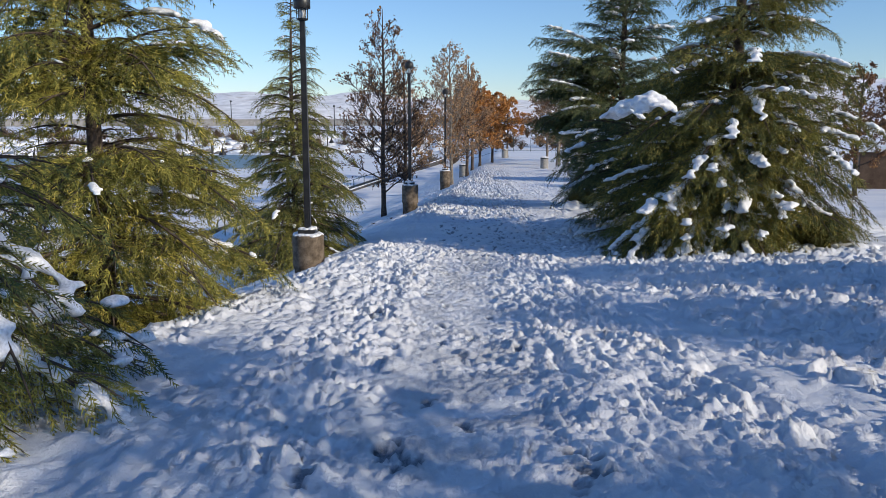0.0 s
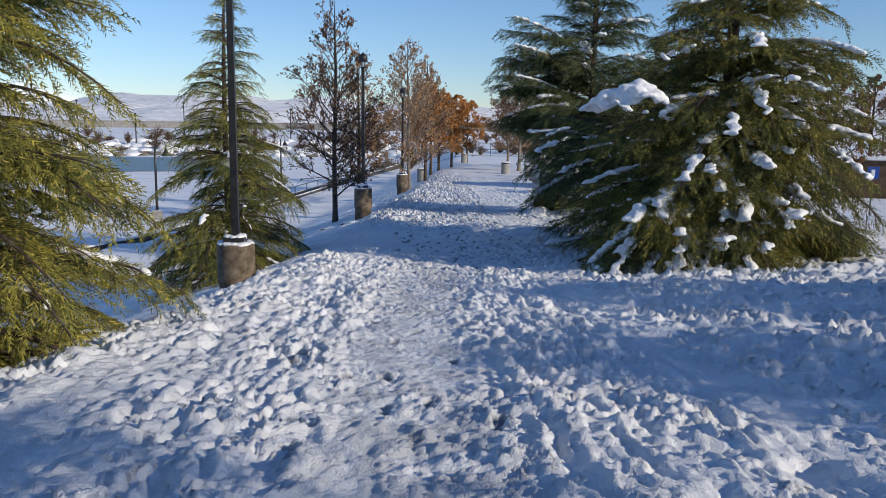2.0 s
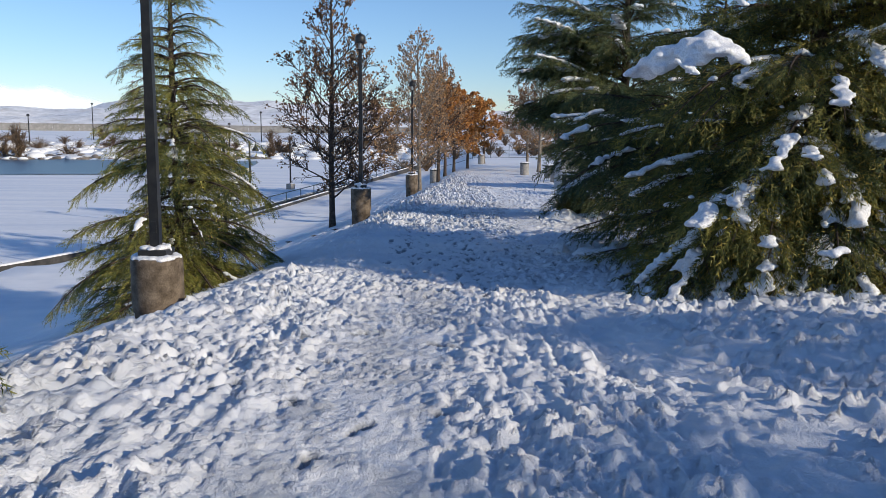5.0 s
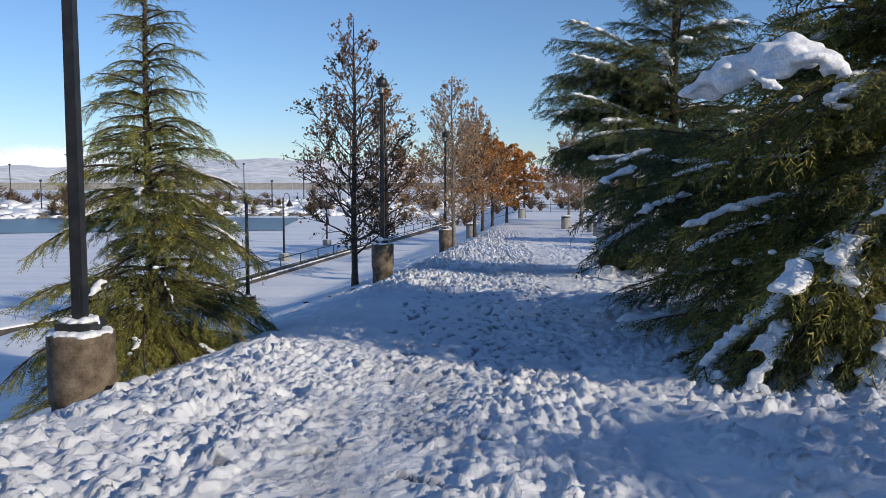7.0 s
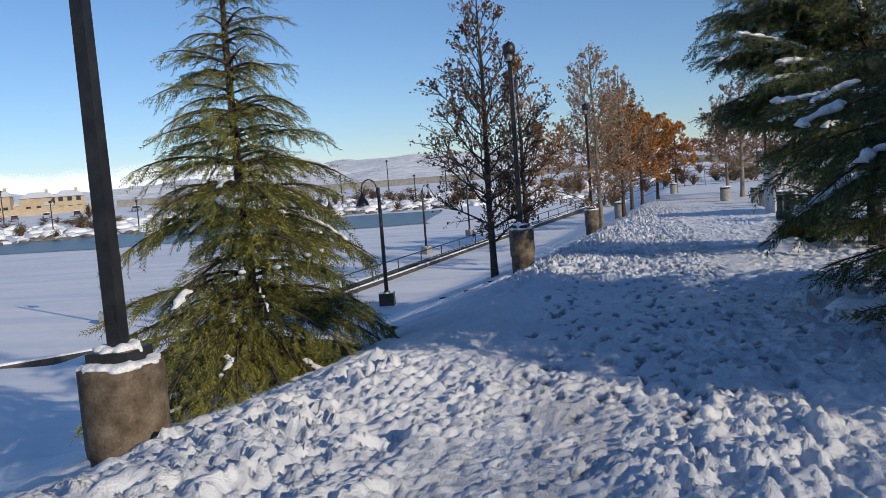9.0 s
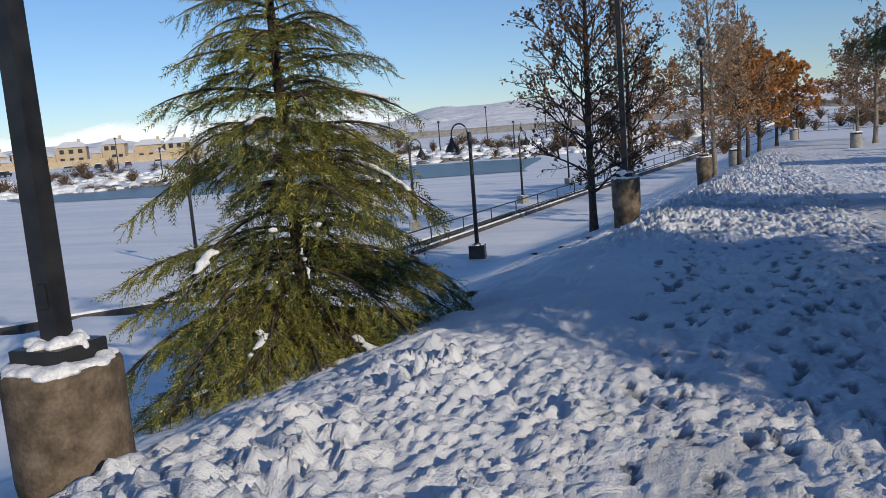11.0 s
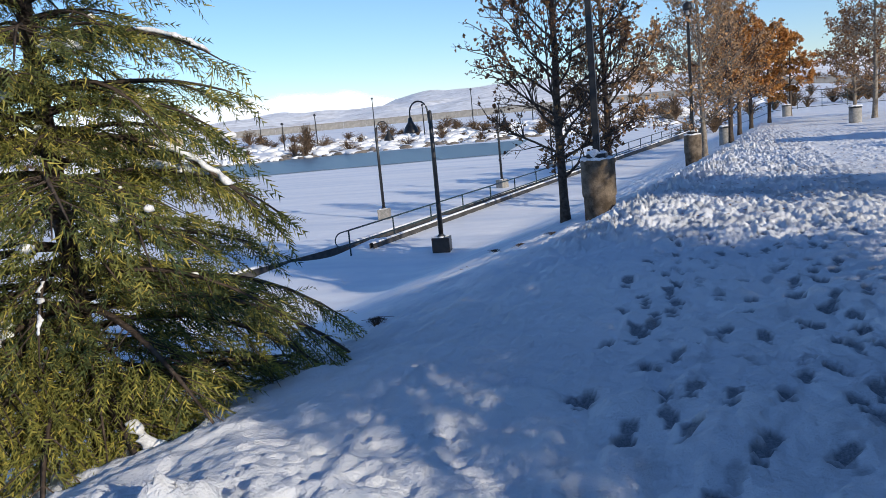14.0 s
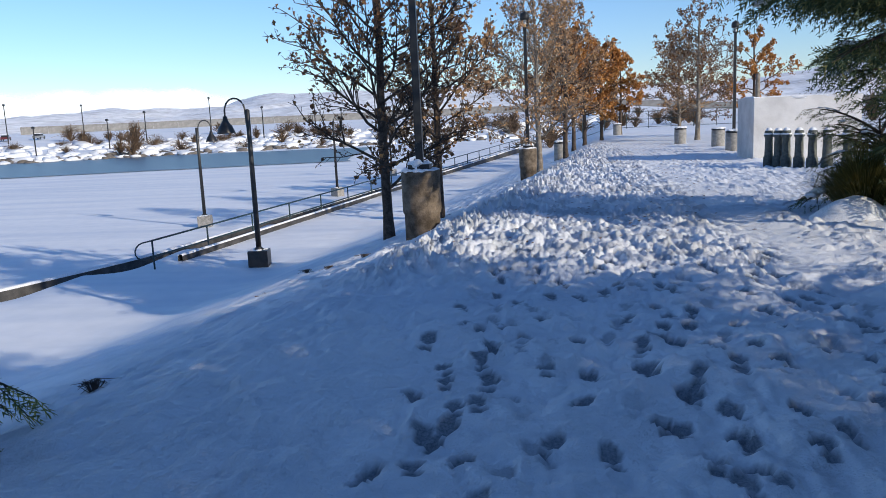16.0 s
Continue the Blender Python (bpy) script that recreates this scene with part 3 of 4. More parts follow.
def deciduous(name, label, seed, at, height, material, leaves=1500, spread=0.42, clear=1.6, trunk=0.13, bark=BARK, leaf=0.085, limbs_n=22, upright=0.9, fine=1.0):
    """A broadleaf tree: a tapering leader with ascending limbs, twigs, and dry leaves."""
    rng = np.random.default_rng(seed)
    tree = thing(name, label, "deciduous tree", "trees along the path", at=pose(*at, 0, 0, rng.uniform(0, 360)))
    s = np.linspace(0, 1, 12)
    wig = np.cumsum(rng.normal(0, 0.02, (12, 2)), axis=0) * height * 0.12
    stem = np.column_stack((wig[:, 0], wig[:, 1], -0.3 + (height + 0.3) * s, trunk * (1 - s) ** 0.75 + 0.010))
    stem[0, 3] *= 1.35
    arr_part("trunk", *tubes([stem], 9), bark, tree, "", True)
    thick, thin, ends = [], [], []

    def grow(p, way, L, r, depth, bend=0.06):
        n = 6 if depth == 0 else 4
        pts, d = [p], way / np.linalg.norm(way)
        for k in range(n):
            d = d + rng.normal(0, 0.10, 3) + np.array([0, 0, bend * upright])
            d /= np.linalg.norm(d)
            pts.append(pts[-1] + d * L / n)
        pts = np.array(pts)
        rad = r * (1 - np.linspace(0, 1, n + 1) * 0.8) + 0.0035
        (thick if depth == 0 else thin).append(np.column_stack((pts, rad)))
        if depth >= 2:
            ends.extend((pts[2], pts[3], pts[4]))
            return
        if depth == 1:
            ends.extend((pts[3], pts[4]))
        kids = max(3, int(L * fine * (5.6 if depth == 0 else 6.5)))
        for k in range(kids):
            q = rng.uniform(0.22, 1.0)
            i = int(q * n)
            f = q * n - i
            b = pts[i] if i >= n else pts[i] * (1 - f) + pts[i + 1] * f
            base = pts[min(i + 1, n)] - pts[max(i - 1, 0)]
            base /= np.linalg.norm(base)
            turn = rng.normal(0, 1, 3)
            turn -= base * (turn @ base)
            turn /= np.linalg.norm(turn)
            w = base * 0.75 + turn * 0.72 + np.array([0, 0, 0.12])
            grow(b, w, L * rng.uniform(0.25, 0.48) * (1.15 - 0.5 * q), r * 0.42, depth + 1, bend)
    for k in range(limbs_n):
        q = (k + rng.uniform(0, 0.8)) / limbs_n
        h = clear + (height * 0.93 - clear) * q
        i = np.interp(h, stem[:, 2], np.arange(12))
        b = np.array([np.interp(i, np.arange(12), stem[:, c]) for c in range(3)])
        a = k * 2.4 + rng.uniform(-0.4, 0.4)
        lift = rng.uniform(0.45, 0.85) * (0.45 + 0.95 * q) * upright
        L = height * spread * min(0.62 + 1.1 * q, 1.12 - 0.9 * q) * rng.uniform(0.75, 1.1)
        grow(b, np.array([math.cos(a), math.sin(a), lift]), L, trunk * 0.34 * (1 - 0.6 * q), 0, 0.015 + 0.075 * q)
    tagged(arr_part("limbwood", *tubes(thick, 5), bark, tree, "", True), kind="stuff")
    tagged(arr_part("twigwood", *tubes(thin, 3), bark, tree, "", True), kind="stuff")
    ends = np.array(ends)
    pick = ends[rng.integers(0, len(ends), leaves)] + rng.normal(0, 0.05, (leaves, 3))
    # each leaf: two creased triangles pairs
    u = rng.normal(0, 1, (leaves, 3))
    u[:, 2] -= 0.6
    u /= np.linalg.norm(u, axis=1, keepdims=True)
    w = np.cross(u, rng.normal(0, 1, (leaves, 3)))
    w /= np.linalg.norm(w, axis=1, keepdims=True)
    nrm = np.cross(u, w)
    sz = leaf * rng.uniform(0.6, 1.25, leaves)[:, None]
    v = np.stack((pick, pick + sz * (0.45 * u + 0.48 * w + 0.2 * nrm), pick + sz * u, pick + sz * (0.45 * u - 0.48 * w + 0.2 * nrm)), 1)
    f = (np.arange(leaves) * 4)[:, None, None] + np.array([[0, 1, 2], [0, 2, 3]])[None]
    tagged(arr_part("leaves", v.reshape(-1, 3), f.reshape(-1, 3), material, tree, "dry curled leaves still hanging on"), kind="stuff")
    return tree


def lie(x, y, dz=0.0):
    return (x, y, on_land(x, y) + dz)


R1 = (7.4, 20.3)
r1_targets = [((4.4, 18.3), 3.35, None), ((4.9, 17.8), 3.3, None), ((5.4, 17.7), 3.2, None), ((9.4, 18.3), 2.6, 0.16), ((6.4, 16.9), 0.75, 0.10), ((6.9, 16.8), 0.9, 0.10),
              ((4.0, 19.6), 1.9, 0.11), ((4.2, 20.4), 1.6, 0.10), ((4.2, 21.0), 2.3, 0.08), ((8.6, 17.4), 1.8, 0.13), ((6.9, 17.0), 3.3, 0.12), ((10.6, 19.8), 2.2, 0.12), ((10.4, 19.0), 3.2, 0.12)]
r1_targets += [((3.85 + 0.22 * k, 18.1 - 0.13 * k + 0.05 * (k % 2)), 1.05 + 0.14 * (k % 3), 0.11 + 0.02 * (k % 3)) for k in range(12)]
r1_targets += [((4.2 + 0.33 * k, 17.7 - 0.08 * k), 1.5 + 0.28 * (k % 3), 0.16) for k in range(10)]
r1_targets += [((5.6 + 0.5 * k, 17.0 + 0.12 * k), 2.4 + 0.7 * (k % 4), 0.13) for k in range(9)]
r1_targets += [((4.6 + 0.4 * k, 17.2 + 0.2 * (k % 2)), 1.5 + 0.25 * (k % 3), 0.10) for k in range(9)]
r1_caps = [([(3.92, 18.60, 1.30), (4.20, 18.45, 1.48), (4.55, 18.30, 1.64), (4.80, 18.18, 1.72), (4.95, 18.1, 1.62)], 0.34),
           ([(4.45, 18.2, 1.58), (4.7, 18.08, 1.62), (4.98, 17.98, 1.5)], 0.27),
           ([(4.30, 18.20, 1.48), (4.38, 18.02, 1.32), (4.42, 17.92, 1.18)], 0.15), ([(4.98, 17.97, 1.55), (5.08, 17.86, 1.36)], 0.16), ([(5.0, 18.3, 2.15), (5.6, 18.9, 2.4), (6.2, 19.5, 2.55)], 0.16)]
conifer("cedar_tree", "broad green cedar loaded with snow, its skirt touching the ground", 3, lie(*R1), 11.0, 3.5, CEDAR_MID, 26, 9, 0.3, 0.50, 0.20, 0.19, 0.7,
        [(h, *conifer_bearing(R1, p), w) for p, h, w in r1_targets], 0.85, 0.51, caps=r1_caps, dabs=300, dense=0.82)
conifer("cedar_tree", "dark green cedar with snow on its upper branches", 8, lie(7.3, 33.2), 11.5, 4.0, CEDAR_DARK, 22, 9, 0.4, 0.30, 0.25, 0.18, 0.5, [(3.5 + 0.2 * k, 172 + 37 * (k * 0.618 % 1), 3.3 + 0.3 * (k % 3), 0.14 if k % 4 == 0 else None) for k in range(14)] + [(2.0 + 0.17 * k, 178 + 60 * (k * 0.618 % 1), 2.3 + 0.12 * k, 0.12 if k % 3 == 0 else None) for k in range(14)], 0.95, 0.56, skirt=(1.0, 0.74), dense=0.85, snow_wide=0.2)
R2 = (7.0, 24.0)
r2_targets = [((3.3 + 0.3 * (k % 3), 22.4 + 0.42 * k), 2.0 + 0.3 * (k % 3), 0.12 if k % 2 else None) for k in range(8)]
conifer("cedar_tree", "shorter dark green cedar standing behind a snowy one", 41, lie(*R2), 5.6, 3.3, CEDAR_DARK, 16, 8, 0.4, 0.42, 0.22, 0.14, 0.5,
        [(h, *conifer_bearing(R2, p), w) for p, h, w in r2_targets], 1.0, 0.5, dense=0.75)
conifer("juniper_bush", "low dark green juniper bush half under snow", 43, lie(6.5, 35.3), 1.5, 1.5, CEDAR_DARK, 6, 9, 0.15, 0.35, 0.4, 0.04, 0.6, (), 0.6, 0.3)
conifer("cedar_tree", "slender pointed young cedar on the snowy bank", 21, lie(-4.3, 23.4), 7.9, 2.7, CEDAR, 31, 8, 0.15, 0.50, 0.16, 0.09, 0.26, [(3.0, -70, 1.2, 0.15), (2.95, 30, 1.5, 0.15), (3.3, -20, 1.0, 0.12)], 1.3, 0.38, dabs=70, snow_wide=0.10)
conifer("cedar_tree", "bushy yellow-green cedar at the edge of the bank", 34, lie(-4.7, 11.2), 8.6, 2.5, CEDAR_GOLD, 28, 9, 0.15, 0.46, 0.20, 0.13, 0.3, [(2.2, -5, 1.0, 0.16), (4.4, 0, 1.9, 0.12)], 0.6, 0.42, dabs=90, snow_wide=0.11)
conifer("cedar_tree", "small low cedar weighed down by snow", 55, lie(-3.4, 5.15), 2.8, 1.75, CEDAR, 11, 10, 0.15, 0.55, 0.10, 0.07, 0.9, [(0.55 + 0.22 * (k % 4), -50 + 11 * k, 1.5 - 0.3 * (k % 4) * 0.5, 0.13) for k in range(10)], 0.9, 0.30, dabs=80, snow_wide=0.15)
# unseen trees added beside and behind the start of the walk to shade it
conifer("cedar_tree", "unseen cedar added to shade the start of the path", 61, lie(8.5, -1.2), 6.6, 3.6, CEDAR, 13, 7, 0.4, 0.40, 0.25, 0.17, 0.2, (), 0.7, 0.7, dense=0.5)
conifer("cedar_tree", "unseen cedar added to shade the snowy lawn", 62, lie(12.9, 9.0), 4.1, 2.8, CEDAR, 10, 8, 0.3, 0.40, 0.25, 0.12, 0.2, (), 0.5, 0.7, dense=0.75)
conifer("cedar_tree", "unseen cedar added to shade the snowy lawn", 63, lie(12.4, 3.6), 4.1, 2.8, CEDAR, 10, 8, 0.3, 0.40, 0.25, 0.12, 0.2, (), 0.5, 0.7, dense=0.75)

deciduous("plane_tree", "almost bare tree with sparse brown leaves beside a lamp", 4, lie(-3.0, 39.2), 9.9, LEAF_BROWN, 3600, 0.37, 1.1, 0.12, BARK, 0.105, 44, 1.3, 0.98)
deciduous("plane_tree", "almost bare tree with sparse brown leaves", 5, lie(-2.05, 41.5), 7.8, LEAF_TAN, 3600, 0.37, 1.1, 0.10, BARK, 0.105, 32, 1.3, 0.9)
deciduous("plane_tree", "tall thin tree with tan leaves", 6, lie(0.45, 55.2), 9.6, LEAF_TAN, 4600, 0.44, 1.0, 0.12, PALE_BARK, 0.12, 36, 1.4, 0.95)
deciduous("plane_tree", "tall thin tree with tan and orange leaves", 14, lie(1.7, 62.5), 8.8, LEAF_TAN, 4600, 0.44, 1.3, 0.12, BARK, 0.12, 34, 1.3, 0.9)
deciduous("plane_tree", "tree full of orange autumn leaves", 7, lie(2.3, 71.5), 7.6, LEAF_ORANGE, 7500, 0.52, 1.9, 0.13, BARK, 0.17, 22, fine=0.6)
deciduous("plane_tree", "tree full of orange autumn leaves", 9, lie(3.2, 77.0), 7.4, LEAF_ORANGE, 7500, 0.52, 1.9, 0.13, BARK, 0.17, 22, fine=0.6)
deciduous("plane_tree", "tree full of orange autumn leaves", 10, lie(4.6, 81.0), 7.0, LEAF_ORANGE, 7500, 0.52, 1.9, 0.13, BARK, 0.17, 22, fine=0.6)
deciduous("plane_tree", "tree full of orange autumn leaves", 12, lie(7.0, 93.0), 7.0, LEAF_ORANGE, 7000, 0.50, 1.9, 0.13, BARK, 0.14, 24, fine=0.6)
deciduous("plane_tree", "bare pale tree with a few brown leaves", 13, lie(10.4, 75.0), 9.0, LEAF_BROWN, 4600, 0.46, 1.5, 0.16, PALE_BARK, 0.13, 32, fine=0.9)
deciduous("plane_tree", "slender pale tree with brown leaves", 15, lie(10.0, 80.0), 7.5, LEAF_TAN, 4600, 0.46, 1.5, 0.13, PALE_BARK, 0.13, 30, fine=0.9)
deciduous("plane_tree", "bare tree with brown leaves behind a white wall", 16, lie(15.5, 82.0), 7.5, LEAF_ORANGE, 4600, 0.46, 1.7, 0.13, BARK, 0.14, 20, fine=0.6)
deciduous("plane_tree", "brown-leaved tree on the far side of the lawn", 17, lie(21.0, 41.0), 6.6, LEAF_BROWN, 3800, 0.42, 1.4, 0.12, BARK, 0.12, 24, fine=0.7)
deciduous("plane_tree", "brown-leaved tree on the far side of the lawn", 18, lie(27.0, 48.0), 7.0, LEAF_BROWN, 3800, 0.42, 1.4, 0.12, BARK, 0.12, 24, fine=0.7)

# ---- lamps ----


def tall_lamp(at):
    lamp = thing("street_lamp", "black square lamp post on a snow-capped concrete base", "street lamp", "tall lamps along the path", at=pose(*at))
    bm = bmesh.new()
    lathe(bm, [(0.33, -0.5), (0.33, 0.03), (0.35, 0.05), (0.36, 0.12), (0.36, 0.80), (0.345, 0.83), (0.0, 0.83)], 40)
    part("concrete_base", bm, CONCRETE, lamp, "brown weathered concrete cylinder", True)
    bm = box(bmesh.new(), -0.20, 0.20, -0.20, 0.20, 0.82, 0.95, 0.012)
    part("base_plate", bm, BLACK_PAINT, lamp, "black square plinth")
    bm = bmesh.new()
    lathe(bm, [(0.094, 0.94), (0.094, 1.5), (0.078, 5.60), (0.0, 5.60)], 4)
    bmesh.ops.rotate(bm, verts=bm.verts, cent=(0, 0, 0), matrix=Matrix.Rotation(radians(45), 3, "Z"))
    part("pole", bm, BLACK_PAINT, lamp)
    bm = box(bmesh.new(), -0.035, 0.035, -0.078, -0.062, 1.18, 1.34, 0.006)
    part("hand_hole", bm, BLACK_PAINT, lamp)
    bm = bmesh.new()
    lathe(bm, [(0.05, 5.58), (0.12, 5.60), (0.13, 5.63), (0.05, 5.65)], 16)
    part("collar", bm, BLACK_PAINT, lamp)
    for k in range(6):
        a = k * math.pi / 3
        bm = lathe(bmesh.new(), [(0.011, 5.62), (0.011, 5.86)], 6, 0.12 * math.cos(a), 0.12 * math.sin(a))
        part("cage_bar", bm, BLACK_PAINT, lamp)
    bm = lathe(bmesh.new(), [(0.06, 5.64), (0.075, 5.7), (0.06, 5.86)], 12)
    part("lens", bm, GLASS, lamp, "clear glass lens", True)
    bm = lathe(bmesh.new(), [(0.16, 5.84), (0.185, 5.86), (0.185, 6.02), (0.15, 6.11), (0.05, 6.15), (0.02, 6.2)], 24)
    part("cap", bm, BLACK_PAINT, lamp, "domed black cap", True)
    rng = np.random.default_rng(int(at[1]))
    spots = [(0.27 * math.cos(a), 0.27 * math.sin(a), 0.835, rng.uniform(0.07, 0.1), 0.45) for a in np.arange(0, 6.28, 0.4)]
    spots += [(0.13 * math.cos(a), 0.13 * math.sin(a), 0.955, rng.uniform(0.06, 0.09), rng.uniform(0.5, 0.9)) for a in np.arange(0, 6.28, 0.9)]
    v, f = blobs(spots, rng)
    soften(arr_part("snow_cap", v, f, SNOW_CLUMP, lamp, "white snow on the base", True), 0.018, 3)
    return lamp


GLASS, _nt, _b = principled("frosted_glass", 0.3, 0, 0.5)
_b.inputs["Base Color"].default_value = (0.55, 0.56, 0.55, 1)
A = (-3.03, 18.2, -2.27)
tall_lamp(A)
tall_lamp((-1.50, 35.2, -2.50))
tall_lamp((-0.03, 53.2, -3.0))
tall_lamp(lie(8.74, 30.0))
tall_lamp(lie(9.85, 62.0))


def hook_lamp(at, turn, block, label):
    """A black post with a curled arm and a bell shade; the arm points to +x before the turn."""
    lamp = thing("street_lamp", label, "street lamp", "hooked lamps by the lake", at=pose(*at, 0, 0, turn))
    part("footing", box(bmesh.new(), -0.34, 0.34, -0.34, 0.34, -0.4, 0.62, 0.02), block, lamp, "square footing block")
    part("foot_flange", lathe(bmesh.new(), [(0.16, 0.61), (0.16, 0.66), (0.1, 0.72), (0.08, 0.80)], 16), BLACK_PAINT, lamp, "", True)
    bm = lathe(bmesh.new(), [(0.095, 0.7), (0.075, 5.38), (0.03, 5.42)], 12)
    part("pole", bm, BLACK_PAINT, lamp, "", True)
    a = np.linspace(math.pi * 1.02, -0.08, 18)
    arc = np.column_stack((0.42 + 0.34 * np.cos(a), 0 * a, 5.32 + 0.42 * np.sin(a) + 0.05, np.full(18, 0.03)))
    arc = np.concatenate(([[0.06, 0, 4.95, 0.03]], arc, [[0.76, 0, 5.16, 0.03]]))
    arr_part("hook_arm", *tubes([arc], 8), BLACK_PAINT, lamp, "curled black arm", True)
    part("shade", lathe(bmesh.new(), [(0.03, 5.22), (0.07, 5.20), (0.09, 5.08), (0.14, 4.98), (0.23, 4.86), (0.30, 4.68), (0.31, 4.64), (0.28, 4.64), (0.20, 4.84), (0.0, 4.9)], 24, 0.76, 0), BLACK_PAINT, lamp, "black bell shade", True)
    part("bulb_glass", lathe(bmesh.new(), [(0.02, 4.86), (0.13, 4.74), (0.12, 4.64), (0.02, 4.58)], 14, 0.76, 0), GLASS, lamp, "pale glass", True)
    rng = np.random.default_rng(int(abs(at[0]) * 7))
    v, f = blobs([(rng.uniform(-0.25, 0.25), rng.uniform(-0.25, 0.25), 0.62, 0.12, 0.35) for k in range(9)], rng)
    soften(arr_part("snow_cap", v, f, SNOW_CLUMP, lamp, "white snow on the footing", True), 0.04, 3)


hook_lamp((-9.19, 46.75, -5.62), 190, BLACK_PAINT, "black lamp with a curled arm on the snowy bank")
hook_lamp((-18.1, 62.2, -6.2), 10, CONCRETE_GREY, "black lamp with a curled arm on a concrete block")
hook_lamp((-14.6, 77.2, -6.2), 60, CONCRETE_GREY, "black lamp with a curled arm on a concrete block")
hook_lamp((-14.1, 95.0, -6.2), 60, CONCRETE_GREY, "black lamp with a curled arm on a concrete block")
hook_lamp((-25.0, 48.7, -6.2), 100, CONCRETE_GREY, "black lamp with a curled arm on a concrete block")


# ---- ramp rail and walls by the lake ----
RAIL0, STEP = Vector((-12.95, 46.5, -5.57)), Vector((0.563, 3.294, 0.043))


def rail_at(k):
    p = RAIL0 + STEP * k
    if k > 8:
        p = p + Vector((0.035, 0, 0.010)) * (k - 8) ** 1.5
    return p


def handrail():
    rail = thing("handrail", "painted metal handrail along a snowy ramp", "handrail")
    n = 22
    for k in range(n):
        p = rail_at(k)
        arr_part("post", *tubes([[(*p, 0.034), (p.x, p.y, p.z + 1.02, 0.034)]], 8), RAIL_PAINT, rail, "", True)
    for name, h in (("top_rail", 1.02), ("lower_rail", 0.45)):
        pts = [(*(rail_at(k) + Vector((0, 0, h))), 0.034) for k in range(n)]
        arr_part(name, *tubes([pts], 8), RAIL_PAINT, rail, "", True)
    p = rail_at(0)
    q = rail_at(-0.28)
    a = np.linspace(math.pi / 2, math.pi * 1.5, 8)
    loop = [(p.x + (q.x - p.x) * (0.55 + 0.45 * -math.cos(t)), p.y + (q.y - p.y) * (0.55 + 0.45 * -math.cos(t)), p.z + 0.735 + 0.285 * math.sin(t), 0.026) for t in a]
    loop = [(*(p + Vector((0, 0, 1.02))), 0.026)] + loop + [(*(p + Vector((0, 0, 0.45))), 0.026)]
    arr_part("end_loop", *tubes([loop], 8), RAIL_PAINT, rail, "", True)


def strip_wall(name, label, pts, wide, low, high, material, snow):
    """A low wall along points (x, y, z), with snow on its top."""
    wall = thing(name, label, "low wall")
    pts = np.array(pts, float)
    t = np.linspace(0, len(pts) - 1, 90)
    pts = np.stack([np.interp(t, np.arange(len(pts)), pts[:, k]) for k in range(3)], 1)
    k = np.ones(9) / 9
    pts = np.stack([np.convolve(np.pad(pts[:, c], 4, mode="edge"), k, "valid") for c in range(3)], 1)
    d = np.gradient(pts, axis=0)
    side = np.stack((d[:, 1], -d[:, 0], 0 * t), 1)
    side /= np.linalg.norm(side, axis=1, keepdims=True)

    def prism(half, z0, z1, crownz):
        rows = [pts - side * half + (0, 0, z0), pts - side * half + (0, 0, z1), pts + (0, 0, z1 + crownz), pts + side * half + (0, 0, z1), pts + side * half + (0, 0, z0)]
        v = np.stack(rows, 1)
        n, m = len(t), len(rows)
        idx = np.arange(n * m).reshape(n, m)
        return v.reshape(-1, 3), np.stack((idx[:-1, :-1], idx[1:, :-1], idx[1:, 1:], idx[:-1, 1:]), -1).reshape(-1, 4)
    arr_part("wall_body", *prism(wide / 2, low, high, 0.0), material, wall)
    if snow:
        arr_part("snow_cap", *prism(wide * 0.46, high - 0.01, high + snow, snow * 0.6), SNOW_CLUMP, wall, "white snow along the top", True)


handrail()
curb = [tuple(rail_at(k) + Vector((0.04, -0.1, 0))) for k in np.arange(0.2, 21, 1.0)]
strip_wall("ramp_curb", "low dark ramp curb with snow on it", curb, 0.2, -0.5, 0.20, SHADE_CONCRETE, 0.04)
strip_wall("lake_wall", "low dark lakeside wall topped with snow", [(x, y, -5.6 + 0.013 * max(y - 46.5, 0)) for x, y in zip(SHORE_X[:-2], SHORE_Y[:-2])], 0.30, -0.9, 0.08, SHADE_CONCRETE, 0.05)

# ---- lake ----
WATER, nt_w, b_w = principled("cold_lake_water", 0.3, 0, 0.22)
b_w.inputs["Base Color"].default_value = (0.05, 0.06, 0.07, 1)
ripple = noise_node(nt_w, 0.6, 4)
bumped(nt_w, b_w, ripple.outputs[0], 0.25, 0.06)


def lake():
    u = np.linspace(0, 1, 90)
    x = -150 + 125 * u
    near = 139 - 26 * smoothstep(0, 0.45, u) + 10 * smoothstep(0.6, 1.0, u) + 1.2 * grid_noise(u * 14, u * 0, 3)
    far = np.maximum(near + 0.1, 142 + 30 * smoothstep(0.0, 0.35, u) - 4 * u + 1.5 * grid_noise(u * 18, u * 0, 8))
    close = smoothstep(1.0, 0.93, u) * smoothstep(0.0, 0.12, u)
    far = near + 0.05 + (far - near) * close
    rows = np.stack([np.stack((x, near + (far - near) * q, np.full(90, LAKE + 0.06)), 1) for q in np.linspace(0, 1, 6)])
    idx = np.arange(6 * 90).reshape(6, 90)
    f = np.stack((idx[:-1, :-1], idx[:-1, 1:], idx[1:, 1:], idx[1:, :-1]), -1).reshape(-1, 4)
    tagged(arr_part("water", rows.reshape(-1, 3), f, WATER, None, "", True), "open dark lake water beyond the snow-covered ice", "lake", kind="structure")


lake()

# ---- white wall, posts, bins and grasses ----


